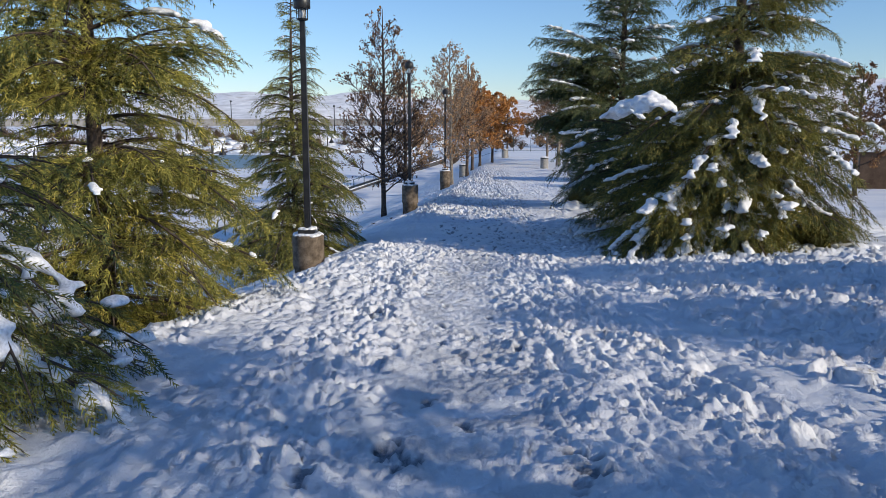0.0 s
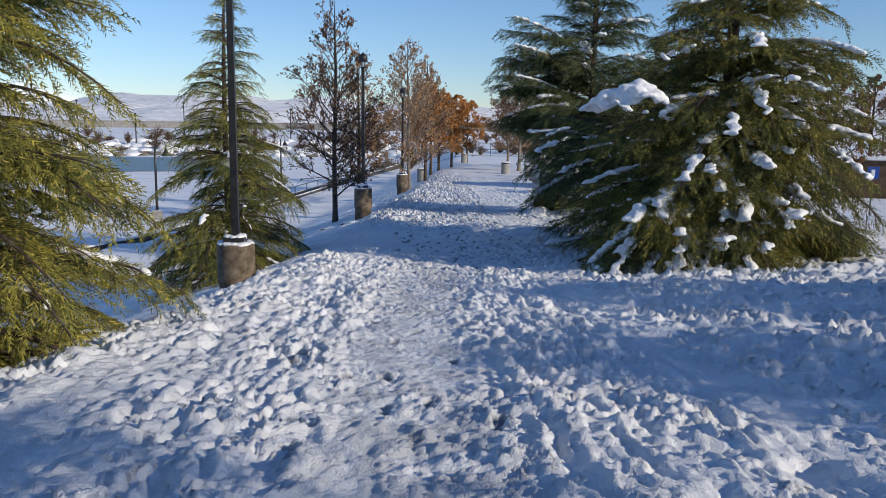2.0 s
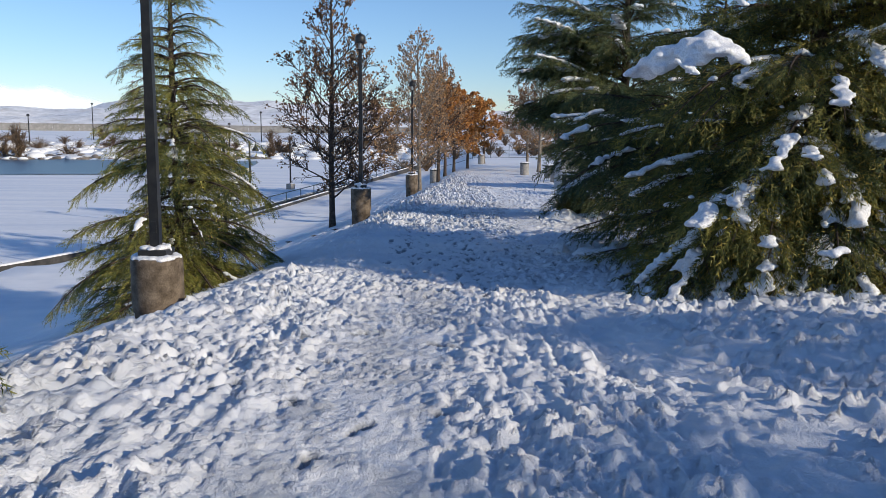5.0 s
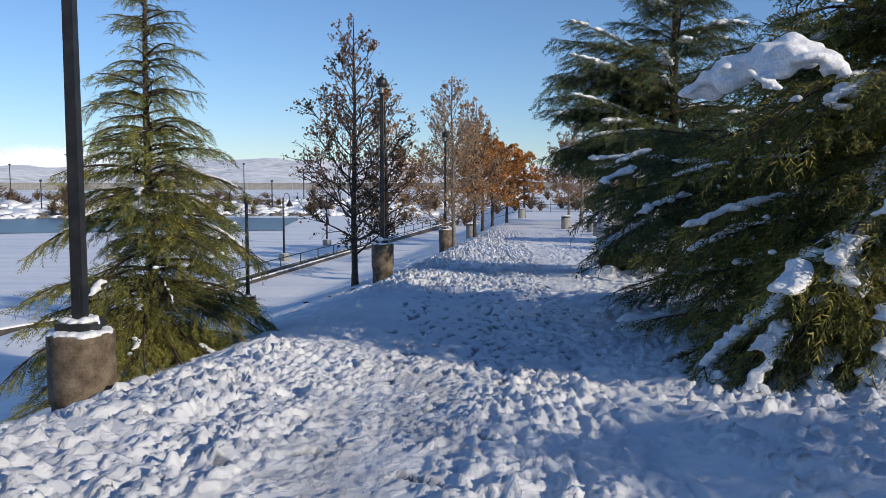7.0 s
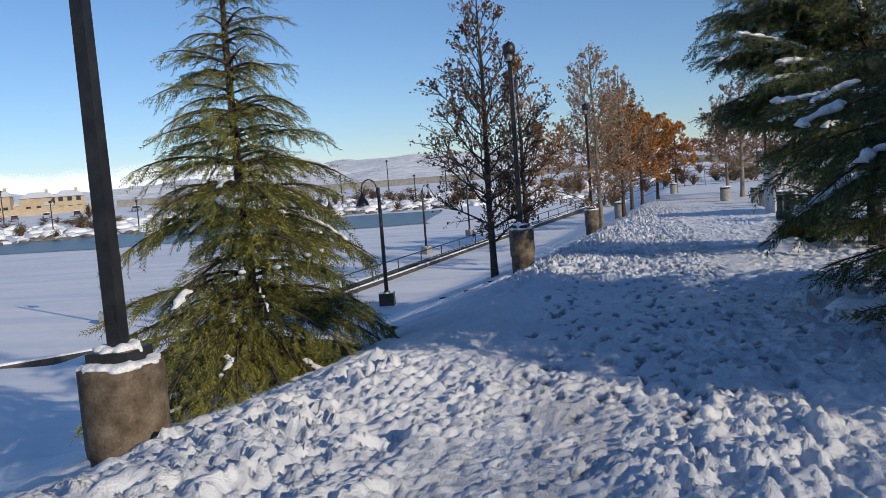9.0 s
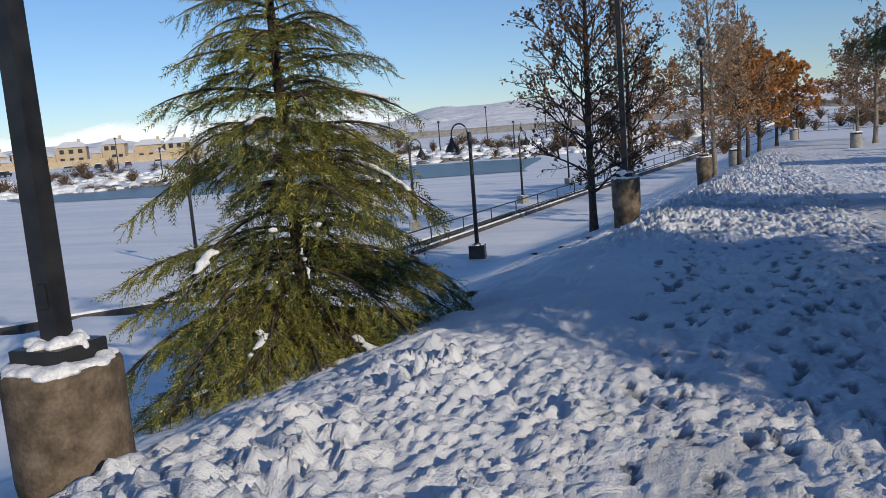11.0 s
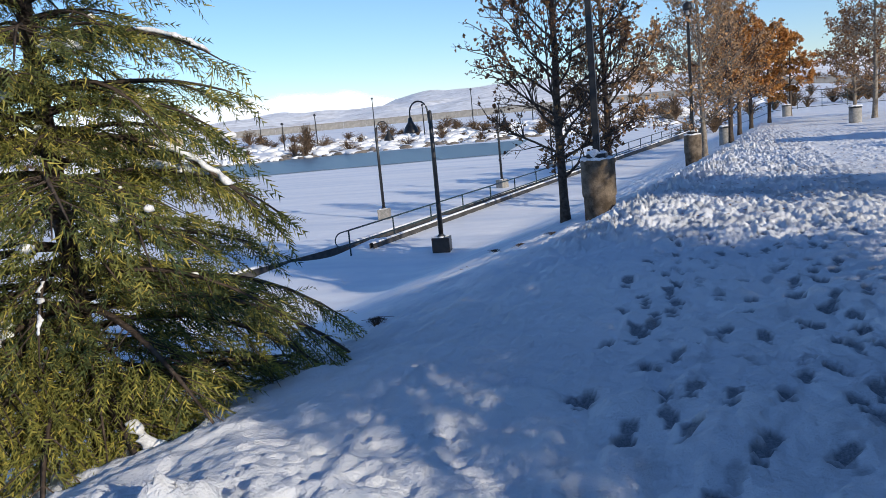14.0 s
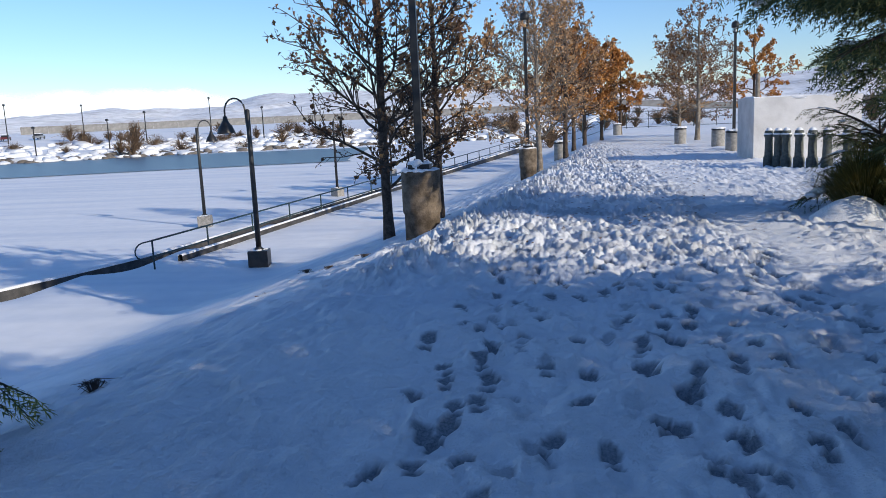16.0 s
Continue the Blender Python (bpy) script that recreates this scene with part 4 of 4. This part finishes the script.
def enclosure():
    base = on_land(9, 54) - 0.4
    wall = thing("enclosure_wall", "white rendered enclosure wall with snow on top", "wall")
    part("front_wall", box(bmesh.new(), 8.63, 12.55, 53.0, 53.3, base, -0.58, 0.02), WALL_WHITE, wall)
    part("side_wall", box(bmesh.new(), 8.63, 8.93, 53.302, 55.7, base, -0.58, 0.02), WALL_WHITE, wall)
    part("back_wall", box(bmesh.new(), 8.932, 12.55, 55.4, 55.7, base, -0.58, 0.02), WALL_WHITE, wall)
    rng = np.random.default_rng(2)
    v, f = gather([loaf([(8.65, 53.15, -0.58), (12.5, 53.15, -0.58)], 0.16, 0.05, rng), loaf([(8.78, 53.2, -0.58), (8.78, 55.6, -0.58)], 0.16, 0.05, rng)])
    arr_part("snow_cap", v, f, SNOW_CLUMP, wall, "thin snow along the top", True)
    part("gate_post", lathe(bmesh.new(), [(0.09, base), (0.09, 0.35), (0.03, 0.4)], 10, 9.1, 54.4), PALE_BARK, wall, "wooden gate post", True)


enclosure()
POST_WOOD = speckled("grey_painted_post", (0.07, 0.075, 0.07), (0.14, 0.15, 0.13), 9, 0.7, 0, 0.3, 0.4, 0.01, 50)


def bollard(at):
    b = thing("bollard", "dark fluted bollard with a snow-capped top", "bollard", "bollards before the white wall", at=pose(*at))
    part("shaft", lathe(bmesh.new(), [(0.17, -0.3), (0.17, 0.10), (0.135, 0.16), (0.12, 0.74), (0.16, 0.78), (0.16, 0.83), (0.10, 0.85)], 14), POST_WOOD, b, "", True)
    part("finial", lathe(bmesh.new(), [(0.10, 0.845), (0.14, 0.88), (0.13, 0.95), (0.05, 1.01)], 14), POST_WOOD, b, "", True)
    part("snow_cap", lathe(bmesh.new(), [(0.155, 0.83), (0.165, 0.85), (0.14, 0.88), (0.135, 0.89), (0.10, 1.00), (0.04, 1.05)], 12), SNOW_CLUMP, b, "white snow", True)


for q in (0, 0.13, 0.24, 0.41, 0.58, 0.76, 1.0):
    x, y = 7.93 + 1.57 * q, 48.0 - 2.5 * q
    bollard((x, y, -2.62 + 0.02 * q))


def bin_post(at):
    b = thing("litter_bin", "round concrete litter bin with snow on its lid", "litter bin", "concrete bins by the path", at=pose(*at))
    part("drum", lathe(bmesh.new(), [(0.34, -0.3), (0.35, 0.05), (0.35, 0.82), (0.33, 0.85)], 28), CONCRETE_GREY, b, "", True)
    part("lid", lathe(bmesh.new(), [(0.345, 0.852), (0.36, 0.88), (0.35, 0.94), (0.2, 0.97)], 28), BLACK_PAINT, b, "dark lid", True)
    rng = np.random.default_rng(int(at[1]))
    v, f = blobs([(0.2 * math.cos(a), 0.2 * math.sin(a), 0.97, 0.16, 0.4) for a in np.arange(0, 6.2, 1.0)], rng)
    soften(arr_part("snow_cap", v, f, SNOW_CLUMP, b, "white snow", True), 0.03, 3)


for x, y in ((1.4, 64.6), (9.46, 60.3), (9.9, 66.0), (6.6, 92.0), (8.6, 70.5)):
    bin_post(lie(x, y))

GRASS = foliage_material("dry_ornamental_grass", (0.09, 0.09, 0.025), (0.17, 0.15, 0.04), (0.24, 0.19, 0.06), 3)


def grass_clump(at, wide, high, seed, count=1500):
    g = thing("ornamental_grass", "clump of yellow-green ornamental grass beside snow", "grass clump", at=pose(*at))
    rng = np.random.default_rng(seed)
    a, lean = rng.uniform(0, 6.28, count), rng.uniform(0.15, 1.0, count)
    s = np.linspace(0, 1, 5)
    root = np.stack((np.cos(a) * lean, np.sin(a) * lean, 0 * a), 1) * wide * 0.4
    L = high * rng.uniform(0.8, 1.4, count)
    out = np.stack((np.cos(a), np.sin(a)), 1)
    r = lean[:, None] * wide * 0.75 * s ** 1.4
    z = L[:, None] * (s - 0.62 * lean[:, None] * s ** 2.4)
    mid = np.stack((root[:, 0:1] + out[:, 0:1] * r, root[:, 1:2] + out[:, 1:2] * r, z), 2)
    side = np.stack((-out[:, 1], out[:, 0], 0 * a), 1)[:, None] * (0.012 * (1 - 0.9 * s))[None, :, None]
    v = np.concatenate((mid - side, mid + side), 1).reshape(-1, 3)
    i = np.arange(4)
    q = np.stack((i, i + 1, i + 6, i + 5), 1)
    f = (np.arange(count) * 10)[:, None, None] + q[None]
    tagged(arr_part("blades", v, f.reshape(-1, 4), GRASS, g), kind="stuff")
    v, f = blobs([(wide * rng.uniform(0.2, 0.9), -wide * rng.uniform(0.2, 0.9), 0.08, rng.uniform(0.15, 0.3), 0.5) for k in range(7)], rng)
    soften(arr_part("snow_patch", v, f, SNOW_CLUMP, g, "white snow among the blades", True), 0.04, 3)


grass_clump(lie(8.9, 18.6), 1.0, 0.7, 5, 2200)
grass_clump(lie(5.9, 34.2), 1.1, 1.0, 6, 2200)


def mound(at, rx, ry, h, seed):
    """One rounded heap of snow."""
    u, a = np.meshgrid(np.linspace(0, 1, 14), np.linspace(0, 2 * math.pi, 33)[:-1])
    edge = 1 + 0.25 * grid_noise(3 + 1.2 * np.cos(a), 3 + 1.2 * np.sin(a), seed)
    x, y = rx * u * edge * np.cos(a), ry * u * edge * np.sin(a)
    z = h * (1 - u * u) ** 1.2 * (1 + 0.3 * fractal(x, y, 0.5, 2, seed)) - 0.12
    n, m = a.shape
    idx = np.arange(n * m).reshape(n, m)
    nx = np.roll(idx, -1, axis=0)
    f = np.stack((idx[:, :-1], idx[:, 1:], nx[:, 1:], nx[:, :-1]), -1).reshape(-1, 4)
    ob = arr_part("snow_mound", np.stack((x, y, z), -1).reshape(-1, 3), f, SNOW_CLUMP, None, "", True)
    ob.matrix_world = pose(*at)
    tagged(ob, "rounded mound of white snow beside the path", "snow mound")


mound(lie(5.5, 33.2), 0.9, 0.6, 0.42, 3)
mound(lie(4.6, 23.6), 0.9, 0.7, 0.4, 4)

# ---- far things ----
TAN = speckled("tan_stucco", (0.46, 0.36, 0.24), (0.56, 0.45, 0.31), 0.3, 0.9, 0, 0.2, 0.1, 0.02, 3)
WINDOW = principled("dark_window_glass", 0.1, 0, 0.5)[0]
WINDOW.node_tree.nodes["Principled BSDF"].inputs["Base Color"].default_value = (0.03, 0.035, 0.045, 1)
GREY_WALL = speckled("far_grey_wall", (0.25, 0.24, 0.23), (0.33, 0.32, 0.30), 0.1, 0.9, 0, 0.1, 0.1, 0.05, 1.0)
CAR_PAINTS = [speckled("car_paint_" + n, c, tuple(v * 1.2 for v in c), 3, 0.3, 0.2, 0.5, 0.0, 0.001, 9) for n, c in (("dark", (0.03, 0.03, 0.035)), ("red", (0.12, 0.03, 0.03)), ("silver", (0.30, 0.31, 0.32)))]
SHRUB = foliage_material("bare_brown_shrub", (0.11, 0.075, 0.05), (0.20, 0.14, 0.09), (0.30, 0.19, 0.10), 0.5)


def polar(deg, r):
    return r * math.sin(radians(deg)), r * math.cos(radians(deg))


def house(deg, r, z, w, d, h, seed):
    rng = random.Random(seed)
    x, y = polar(deg, r)
    hs = thing("house", "two-storey tan stucco house with a snow-covered roof", "house", "houses across the lake", at=pose(x, y, z, 0, 0, -deg + rng.uniform(-12, 12)))
    part("wall", box(bmesh.new(), -w / 2, w / 2, 0, d, -3, h), TAN, hs)
    part("garage_wing", box(bmesh.new(), -w / 2 - 3.5, -w / 2 - 0.01, -1.5, d * 0.6, -3, h * 0.55), TAN, hs)
    for nm, x0, x1, y0, y1, z0, top in (("roof", -w / 2 - 0.5, w / 2 + 0.5, -0.5, d + 0.5, h, 2.0), ("wing_roof", -w / 2 - 3.9, -w / 2 - 0.02, -1.9, d * 0.6 + 0.3, h * 0.55, 1.1)):
        bm = bmesh.new()
        e = [bm.verts.new(c) for c in ((x0, y0, z0), (x1, y0, z0), (x1, y1, z0), (x0, y1, z0))]
        m = (y0 + y1) / 2
        r0, r1 = bm.verts.new((x0 + (x1 - x0) * 0.25, m, z0 + top)), bm.verts.new((x1 - (x1 - x0) * 0.25, m, z0 + top))
        for face in ((e[0], e[1], r1, r0), (e[2], e[3], r0, r1), (e[1], e[2], r1), (e[3], e[0], r0), (e[3], e[2], e[1], e[0])):
            bm.faces.new(face)
        part(nm, bm, SNOW_CLUMP, hs, "snow-covered hipped roof")
    for wz in (1.0, 3.9):
        for wx in (-w * 0.3, 0.0, w * 0.3):
            if wz + 1.5 < h and rng.random() < 0.85:
                part("window", box(bmesh.new(), wx - 0.7, wx + 0.7, -0.06, 0.02, wz, wz + 1.4), WINDOW, hs)
    part("chimney", box(bmesh.new(), w * 0.2, w * 0.2 + 0.9, d * 0.4, d * 0.4 + 0.9, h + 0.5, h + 2.8), TAN, hs)


for k in range(11):
    house(-57 + 2.15 * k + 0.3 * math.sin(k * 5), 306 + 10 * math.sin(k * 3.1), -1.2 + 0.5 * math.sin(k), 9 + 2 * math.sin(k * 2.2), 9, 5.6 + 0.5 * math.cos(k * 1.7), k)


def car(deg, r, z, k):
    x, y = polar(deg, r)
    c = thing("parked_car", "parked car with snow on its roof", "car", "parked cars across the lake", at=pose(x, y, z, 0, 0, -deg + 80 + 15 * math.sin(k * 7)))
    part("car_body", box(bmesh.new(), -2.2, 2.2, -0.9, 0.9, 0.35, 0.95, 0.12), CAR_PAINTS[k % 3], c)
    part("cabin", box(bmesh.new(), -1.3, 1.0, -0.8, 0.8, 0.93, 1.45, 0.15), WINDOW, c)
    part("snow_cover", box(bmesh.new(), -1.2, 0.9, -0.75, 0.75, 1.455, 1.62, 0.06), SNOW_CLUMP, c, "white snow")
    for wx in (-1.4, 1.4):
        for wy in (-0.85, 0.85):
            bm = bmesh.new()
            bmesh.ops.create_cone(bm, cap_ends=True, segments=12, radius1=0.33, radius2=0.33, depth=0.2, matrix=Matrix.Translation((wx, wy, 0.33)) @ Matrix.Rotation(math.pi / 2, 4, "X"))
            part("wheel", bm, BLACK_PAINT, c)


for k in range(15):
    deg = -56 + 1.75 * k
    x, y = polar(deg, 262)
    car(deg, 262, on_land(x, y) + 0.2, k)

far_wall = thing("far_wall", "long grey block wall beyond the lake", "wall")
arc = [polar(d, 330) for d in np.arange(-33, 24, 1.5)]
for (xa, ya), (xb, yb) in zip(arc, arc[1:]):
    za = on_land((xa + xb) / 2, (ya + yb) / 2)
    ang = math.atan2(yb - ya, xb - xa)
    L = math.hypot(xb - xa, yb - ya)
    ob = part("wall_panel", box(bmesh.new(), -L / 2 + 0.02, L / 2 - 0.02, -0.15, 0.15, za - 2, za + 2.6), GREY_WALL, far_wall)
    ob.matrix_world = pose((xa + xb) / 2, (ya + yb) / 2, 0, 0, 0, math.degrees(ang))
near_wall = thing("garden_wall", "long tan garden wall below the houses", "wall")
arc = [polar(d, 288) for d in np.arange(-58, -33, 1.5)]
for (xa, ya), (xb, yb) in zip(arc, arc[1:]):
    za = on_land((xa + xb) / 2, (ya + yb) / 2)
    L = math.hypot(xb - xa, yb - ya)
    ob = part("wall_panel", box(bmesh.new(), -L / 2 + 0.02, L / 2 - 0.02, -0.15, 0.15, za - 2, za + 2.0), TAN, near_wall)
    ob.matrix_world = pose((xa + xb) / 2, (ya + yb) / 2, 0, 0, 0, math.degrees(math.atan2(yb - ya, xb - xa)))


def far_pole(deg, r, h):
    x, y = polar(deg, r)
    p = thing("street_lamp", "distant dark lamp post beyond the lake", "street lamp", "distant lamp posts", at=pose(x, y, on_land(x, y)))
    part("pole", lathe(bmesh.new(), [(0.16, -0.3), (0.12, h - 0.4)], 6), BLACK_PAINT, p)
    part("head", lathe(bmesh.new(), [(0.2, h - 0.4), (0.36, h - 0.35), (0.3, h), (0.1, h + 0.1)], 8), BLACK_PAINT, p)


for k, (deg, r, h) in enumerate([(-39, 250, 9), (-33, 250, 10), (-29, 260, 9), (-25, 215, 8), (-21.5, 250, 10), (-18, 215, 8), (-15, 250, 10), (-11, 230, 9), (-8, 240, 9), (-27, 205, 7), (-13, 205, 7), (-36, 210, 7), (-31, 205, 6), (-44, 215, 7), (4, 190, 8), (9, 170, 8)]):
    far_pole(deg, r, h)


def shrub(at, wide, high, seed, count=240):
    rng = np.random.default_rng(seed)
    g = thing("shrub", "bare brown shrub standing in snow", "shrub", "shrubs along the shore", at=pose(*at))
    lines = []
    for k in range(count // 6):
        a, lean = rng.uniform(0, 6.28), rng.uniform(0.1, 1)
        L = high * rng.uniform(0.6, 1.1)
        e = np.array([math.cos(a) * lean * wide * 0.5, math.sin(a) * lean * wide * 0.5, L * (1.05 - 0.5 * lean)])
        lines.append([(0, 0, -0.1, 0.03 * high), (*(e * 0.5 + (0, 0, 0.12 * L)), 0.018 * high), (*e, 0.008 * high)])
        for j in range(3):
            b = e * rng.uniform(0.5, 0.95)
            q = b + rng.normal(0, 0.16, 3) * (wide, wide, high)
            lines.append([(*b, 0.012 * high), (*((b + q) / 2), 0.008 * high), (*q, 0.005 * high)])
    tagged(arr_part("stemwood", *tubes([np.array(l) for l in lines], 3), SHRUB, g), kind="stuff")
    return g


rng_s = random.Random(8)
for k in range(120):
    deg = rng_s.uniform(-46, 6)
    r = rng_s.uniform(188, 250)
    x, y = polar(deg, r)
    shrub(lie(x, y), rng_s.uniform(2.5, 7), rng_s.uniform(1.2, 3.8) * (1.5 if k % 9 == 0 else 1), k)
for k in range(26):
    x, y = rng_s.uniform(-9, 45), rng_s.uniform(104, 150)
    shrub(lie(x, y), rng_s.uniform(2, 5), rng_s.uniform(1.2, 3.4), 100 + k)
ROCK = speckled("shore_rock", (0.13, 0.115, 0.10), (0.25, 0.22, 0.19), 0.8, 0.9, 0, 0.2, 0.4, 0.03, 6)
rng_r = np.random.default_rng(4)
rocks = []
for k in range(260):
    deg = rng_r.uniform(-40, -4)
    x, y = polar(deg, rng_r.uniform(183, 196))
    rocks.append((x, y, on_land(x, y), rng_r.uniform(0.3, 1.1), 0.6))
heaps_far = []
for k in range(700):
    x, y = polar(rng_r.uniform(-46, 4), rng_r.uniform(184, 236))
    heaps_far.append((x, y, on_land(x, y) + 0.1, rng_r.uniform(0.5, 1.9), 0.45))
tagged(arr_part("snow_heaps", *blobs(heaps_far, rng_r), SNOW_CLUMP, None, "", True), "uneven snow heaps over the rough far bank", "snow heaps", kind="stuff")
tagged(arr_part("shore_rocks", *blobs(rocks, rng_r), ROCK, None, "", True), "dark rocks along the far snowy shore", "rocks", kind="stuff")

fence = thing("fence", "thin metal fence beyond the end of the path", "fence")
for k in range(22):
    x = 2 + 2.4 * k
    z = on_land(x, 112)
    arr_part("post", *tubes([[(x, 112, z - 0.2, 0.035), (x, 112, z + 1.9, 0.035)]], 6), RAIL_PAINT, fence)
for h in (0.15, 1.0, 1.85):
    arr_part("rail", *tubes([[(2 + 2.4 * k, 112, on_land(2 + 2.4 * k, 112) + h, 0.03) for k in range(22)]], 6), RAIL_PAINT, fence)

BROWN_BOARD = speckled("brown_boards", (0.09, 0.055, 0.035), (0.15, 0.10, 0.065), 2, 0.8, 0, 0.2, 0.3, 0.01, 20)
BLUE = speckled("blue_sign_paint", (0.02, 0.08, 0.36), (0.03, 0.10, 0.42), 4, 0.5, 0, 0.4, 0.0, 0.001, 30)
shed = thing("utility_shed", "brown boarded utility shed beyond the lawn", "shed", at=pose(27.0, 46.0, on_land(27, 46), 0, 0, -20))
part("shed_wall", box(bmesh.new(), -3, 3, 0, 3, -0.3, 2.1, 0.03), BROWN_BOARD, shed)
part("shed_roof", box(bmesh.new(), -3.2, 3.2, -0.2, 3.2, 2.11, 2.3, 0.05), SNOW_CLUMP, shed, "snow-covered flat roof")
sign = thing("parking_sign", "small blue parking sign on a thin post", "sign", at=pose(19.5, 35.0, on_land(19.5, 35.0), 0, 0, -20))
arr_part("post", *tubes([[(0, 0, -0.2, 0.03), (0, 0, 2.0, 0.03)]], 6), RAIL_PAINT, sign)
part("panel", box(bmesh.new(), -0.22, 0.22, -0.05, -0.031, 1.5, 2.0, 0.004), BLUE, sign, "blue panel")
part("symbol", box(bmesh.new(), -0.07, 0.07, -0.056, -0.0505, 1.6, 1.88), SNOW_CLUMP, sign, "white symbol")


def clouds():
    m = bpy.data.materials.new("low_cloud")
    m.use_nodes = True
    nt = m.node_tree
    for nd in list(nt.nodes):
        nt.nodes.remove(nd)
    out, mx, tr, df = (nt.nodes.new("ShaderNode" + k) for k in ("OutputMaterial", "MixShader", "BsdfTransparent", "BsdfDiffuse"))
    df.inputs["Color"].default_value = (0.85, 0.86, 0.88, 1)
    # faint blue glow added to the white, standing in for skylight on the cloud
    em = nt.nodes.new("ShaderNodeEmission")
    em.inputs["Color"].default_value, em.inputs["Strength"].default_value = (0.62, 0.75, 1.0, 1), 0.25
    ad = nt.nodes.new("ShaderNodeAddShader")
    nt.links.new(df.outputs[0], ad.inputs[0])
    nt.links.new(em.outputs[0], ad.inputs[1])
    n = noise_node(nt, 0.0032, 6, 0.55)
    at = nt.nodes.new("ShaderNodeAttribute")
    at.attribute_name = "dense"
    add = nt.nodes.new("ShaderNodeMath")
    add.operation = "MULTIPLY_ADD"
    add.inputs[1].default_value = 1.1
    nt.links.new(at.outputs["Fac"], add.inputs[0])
    nt.links.new(n.outputs[0], add.inputs[2])
    alpha = ramp(nt, add.outputs[0], [(0.84, (0, 0, 0)), (1.25, (0.75, 0.75, 0.75))])
    nt.links.new(alpha.outputs[0], mx.inputs[0])
    nt.links.new(tr.outputs[0], mx.inputs[1])
    nt.links.new(ad.outputs[0], mx.inputs[2])
    nt.links.new(mx.outputs[0], out.inputs[0])
    az, el = np.linspace(-75, 60, 136), np.linspace(-0.5, 6, 24)
    A, E = np.meshgrid(np.radians(az), np.radians(el))
    r = 3000
    v = np.stack((r * np.sin(A), r * np.cos(A), r * np.tan(E)), -1)
    top = 2.2 + 1.3 * np.exp(-((np.degrees(A) + 33) / 14) ** 2) - 1.2 * smoothstep(-12, 5, np.degrees(A))
    dense = np.clip(1 - np.degrees(E) / top, 0, 1)
    idx = np.arange(A.size).reshape(A.shape)
    f = np.stack((idx[:-1, :-1], idx[:-1, 1:], idx[1:, 1:], idx[1:, :-1]), -1).reshape(-1, 4)
    ob = arr_part("backdrop", v.reshape(-1, 3), f, m, None, "", True)
    a = ob.data.attributes.new("dense", "FLOAT", "POINT")
    a.data.foreach_set("value", dense.astype(np.float32).ravel())
    tagged(ob, "low bank of white cloud above the horizon", "clouds", kind="structure")


clouds()


def litter():
    """Fallen leaves on the trodden snow."""
    rng = np.random.default_rng(77)
    n = 900
    y = rng.uniform(31, 64, n)
    x = path_mid(y) + rng.normal(0, 1.7, n) + 0.02 * (y - 29)
    z = land(x, y) + 0.035
    a = rng.uniform(0, 6.28, n)
    sz = rng.uniform(0.02, 0.05, n)
    c, s_ = np.cos(a) * sz, np.sin(a) * sz
    v = np.stack((np.stack((x - c, y - s_, z), 1), np.stack((x - s_ * 0.6, y + c * 0.6, z + sz * 0.3), 1), np.stack((x + c, y + s_, z + 0.01), 1), np.stack((x + s_ * 0.6, y - c * 0.6, z + sz * 0.3), 1)), 1)
    f = (np.arange(n) * 4)[:, None, None] + np.array([[0, 2, 1], [0, 3, 2]])[None]
    tagged(arr_part("fallen_leaves", v.reshape(-1, 3), f.reshape(-1, 3), LEAF_BROWN), "dry brown leaves fallen on the trodden snow", "leaves", kind="stuff")


litter()
for k, (x, y) in enumerate(((-3.1, 26.8), (-3.0, 34.0), (-4.4, 37.0), (-2.2, 33.4))):
    g = thing("grass_tuft", "dark dead grass tuft poking through the snow", "grass tuft", "tufts on the bank", at=pose(*lie(x, y)))
    rng_t = np.random.default_rng(k)
    blades = [[(0, 0, -0.05, 0.006), (*rng_t.normal(0, 0.05, 2), 0.08, 0.005), (*rng_t.normal(0, 0.09, 2), rng_t.uniform(0.02, 0.07), 0.002)] for b in range(36)]
    tagged(arr_part("blades", *tubes([np.array(b) for b in blades], 3), BARK, g), kind="stuff")
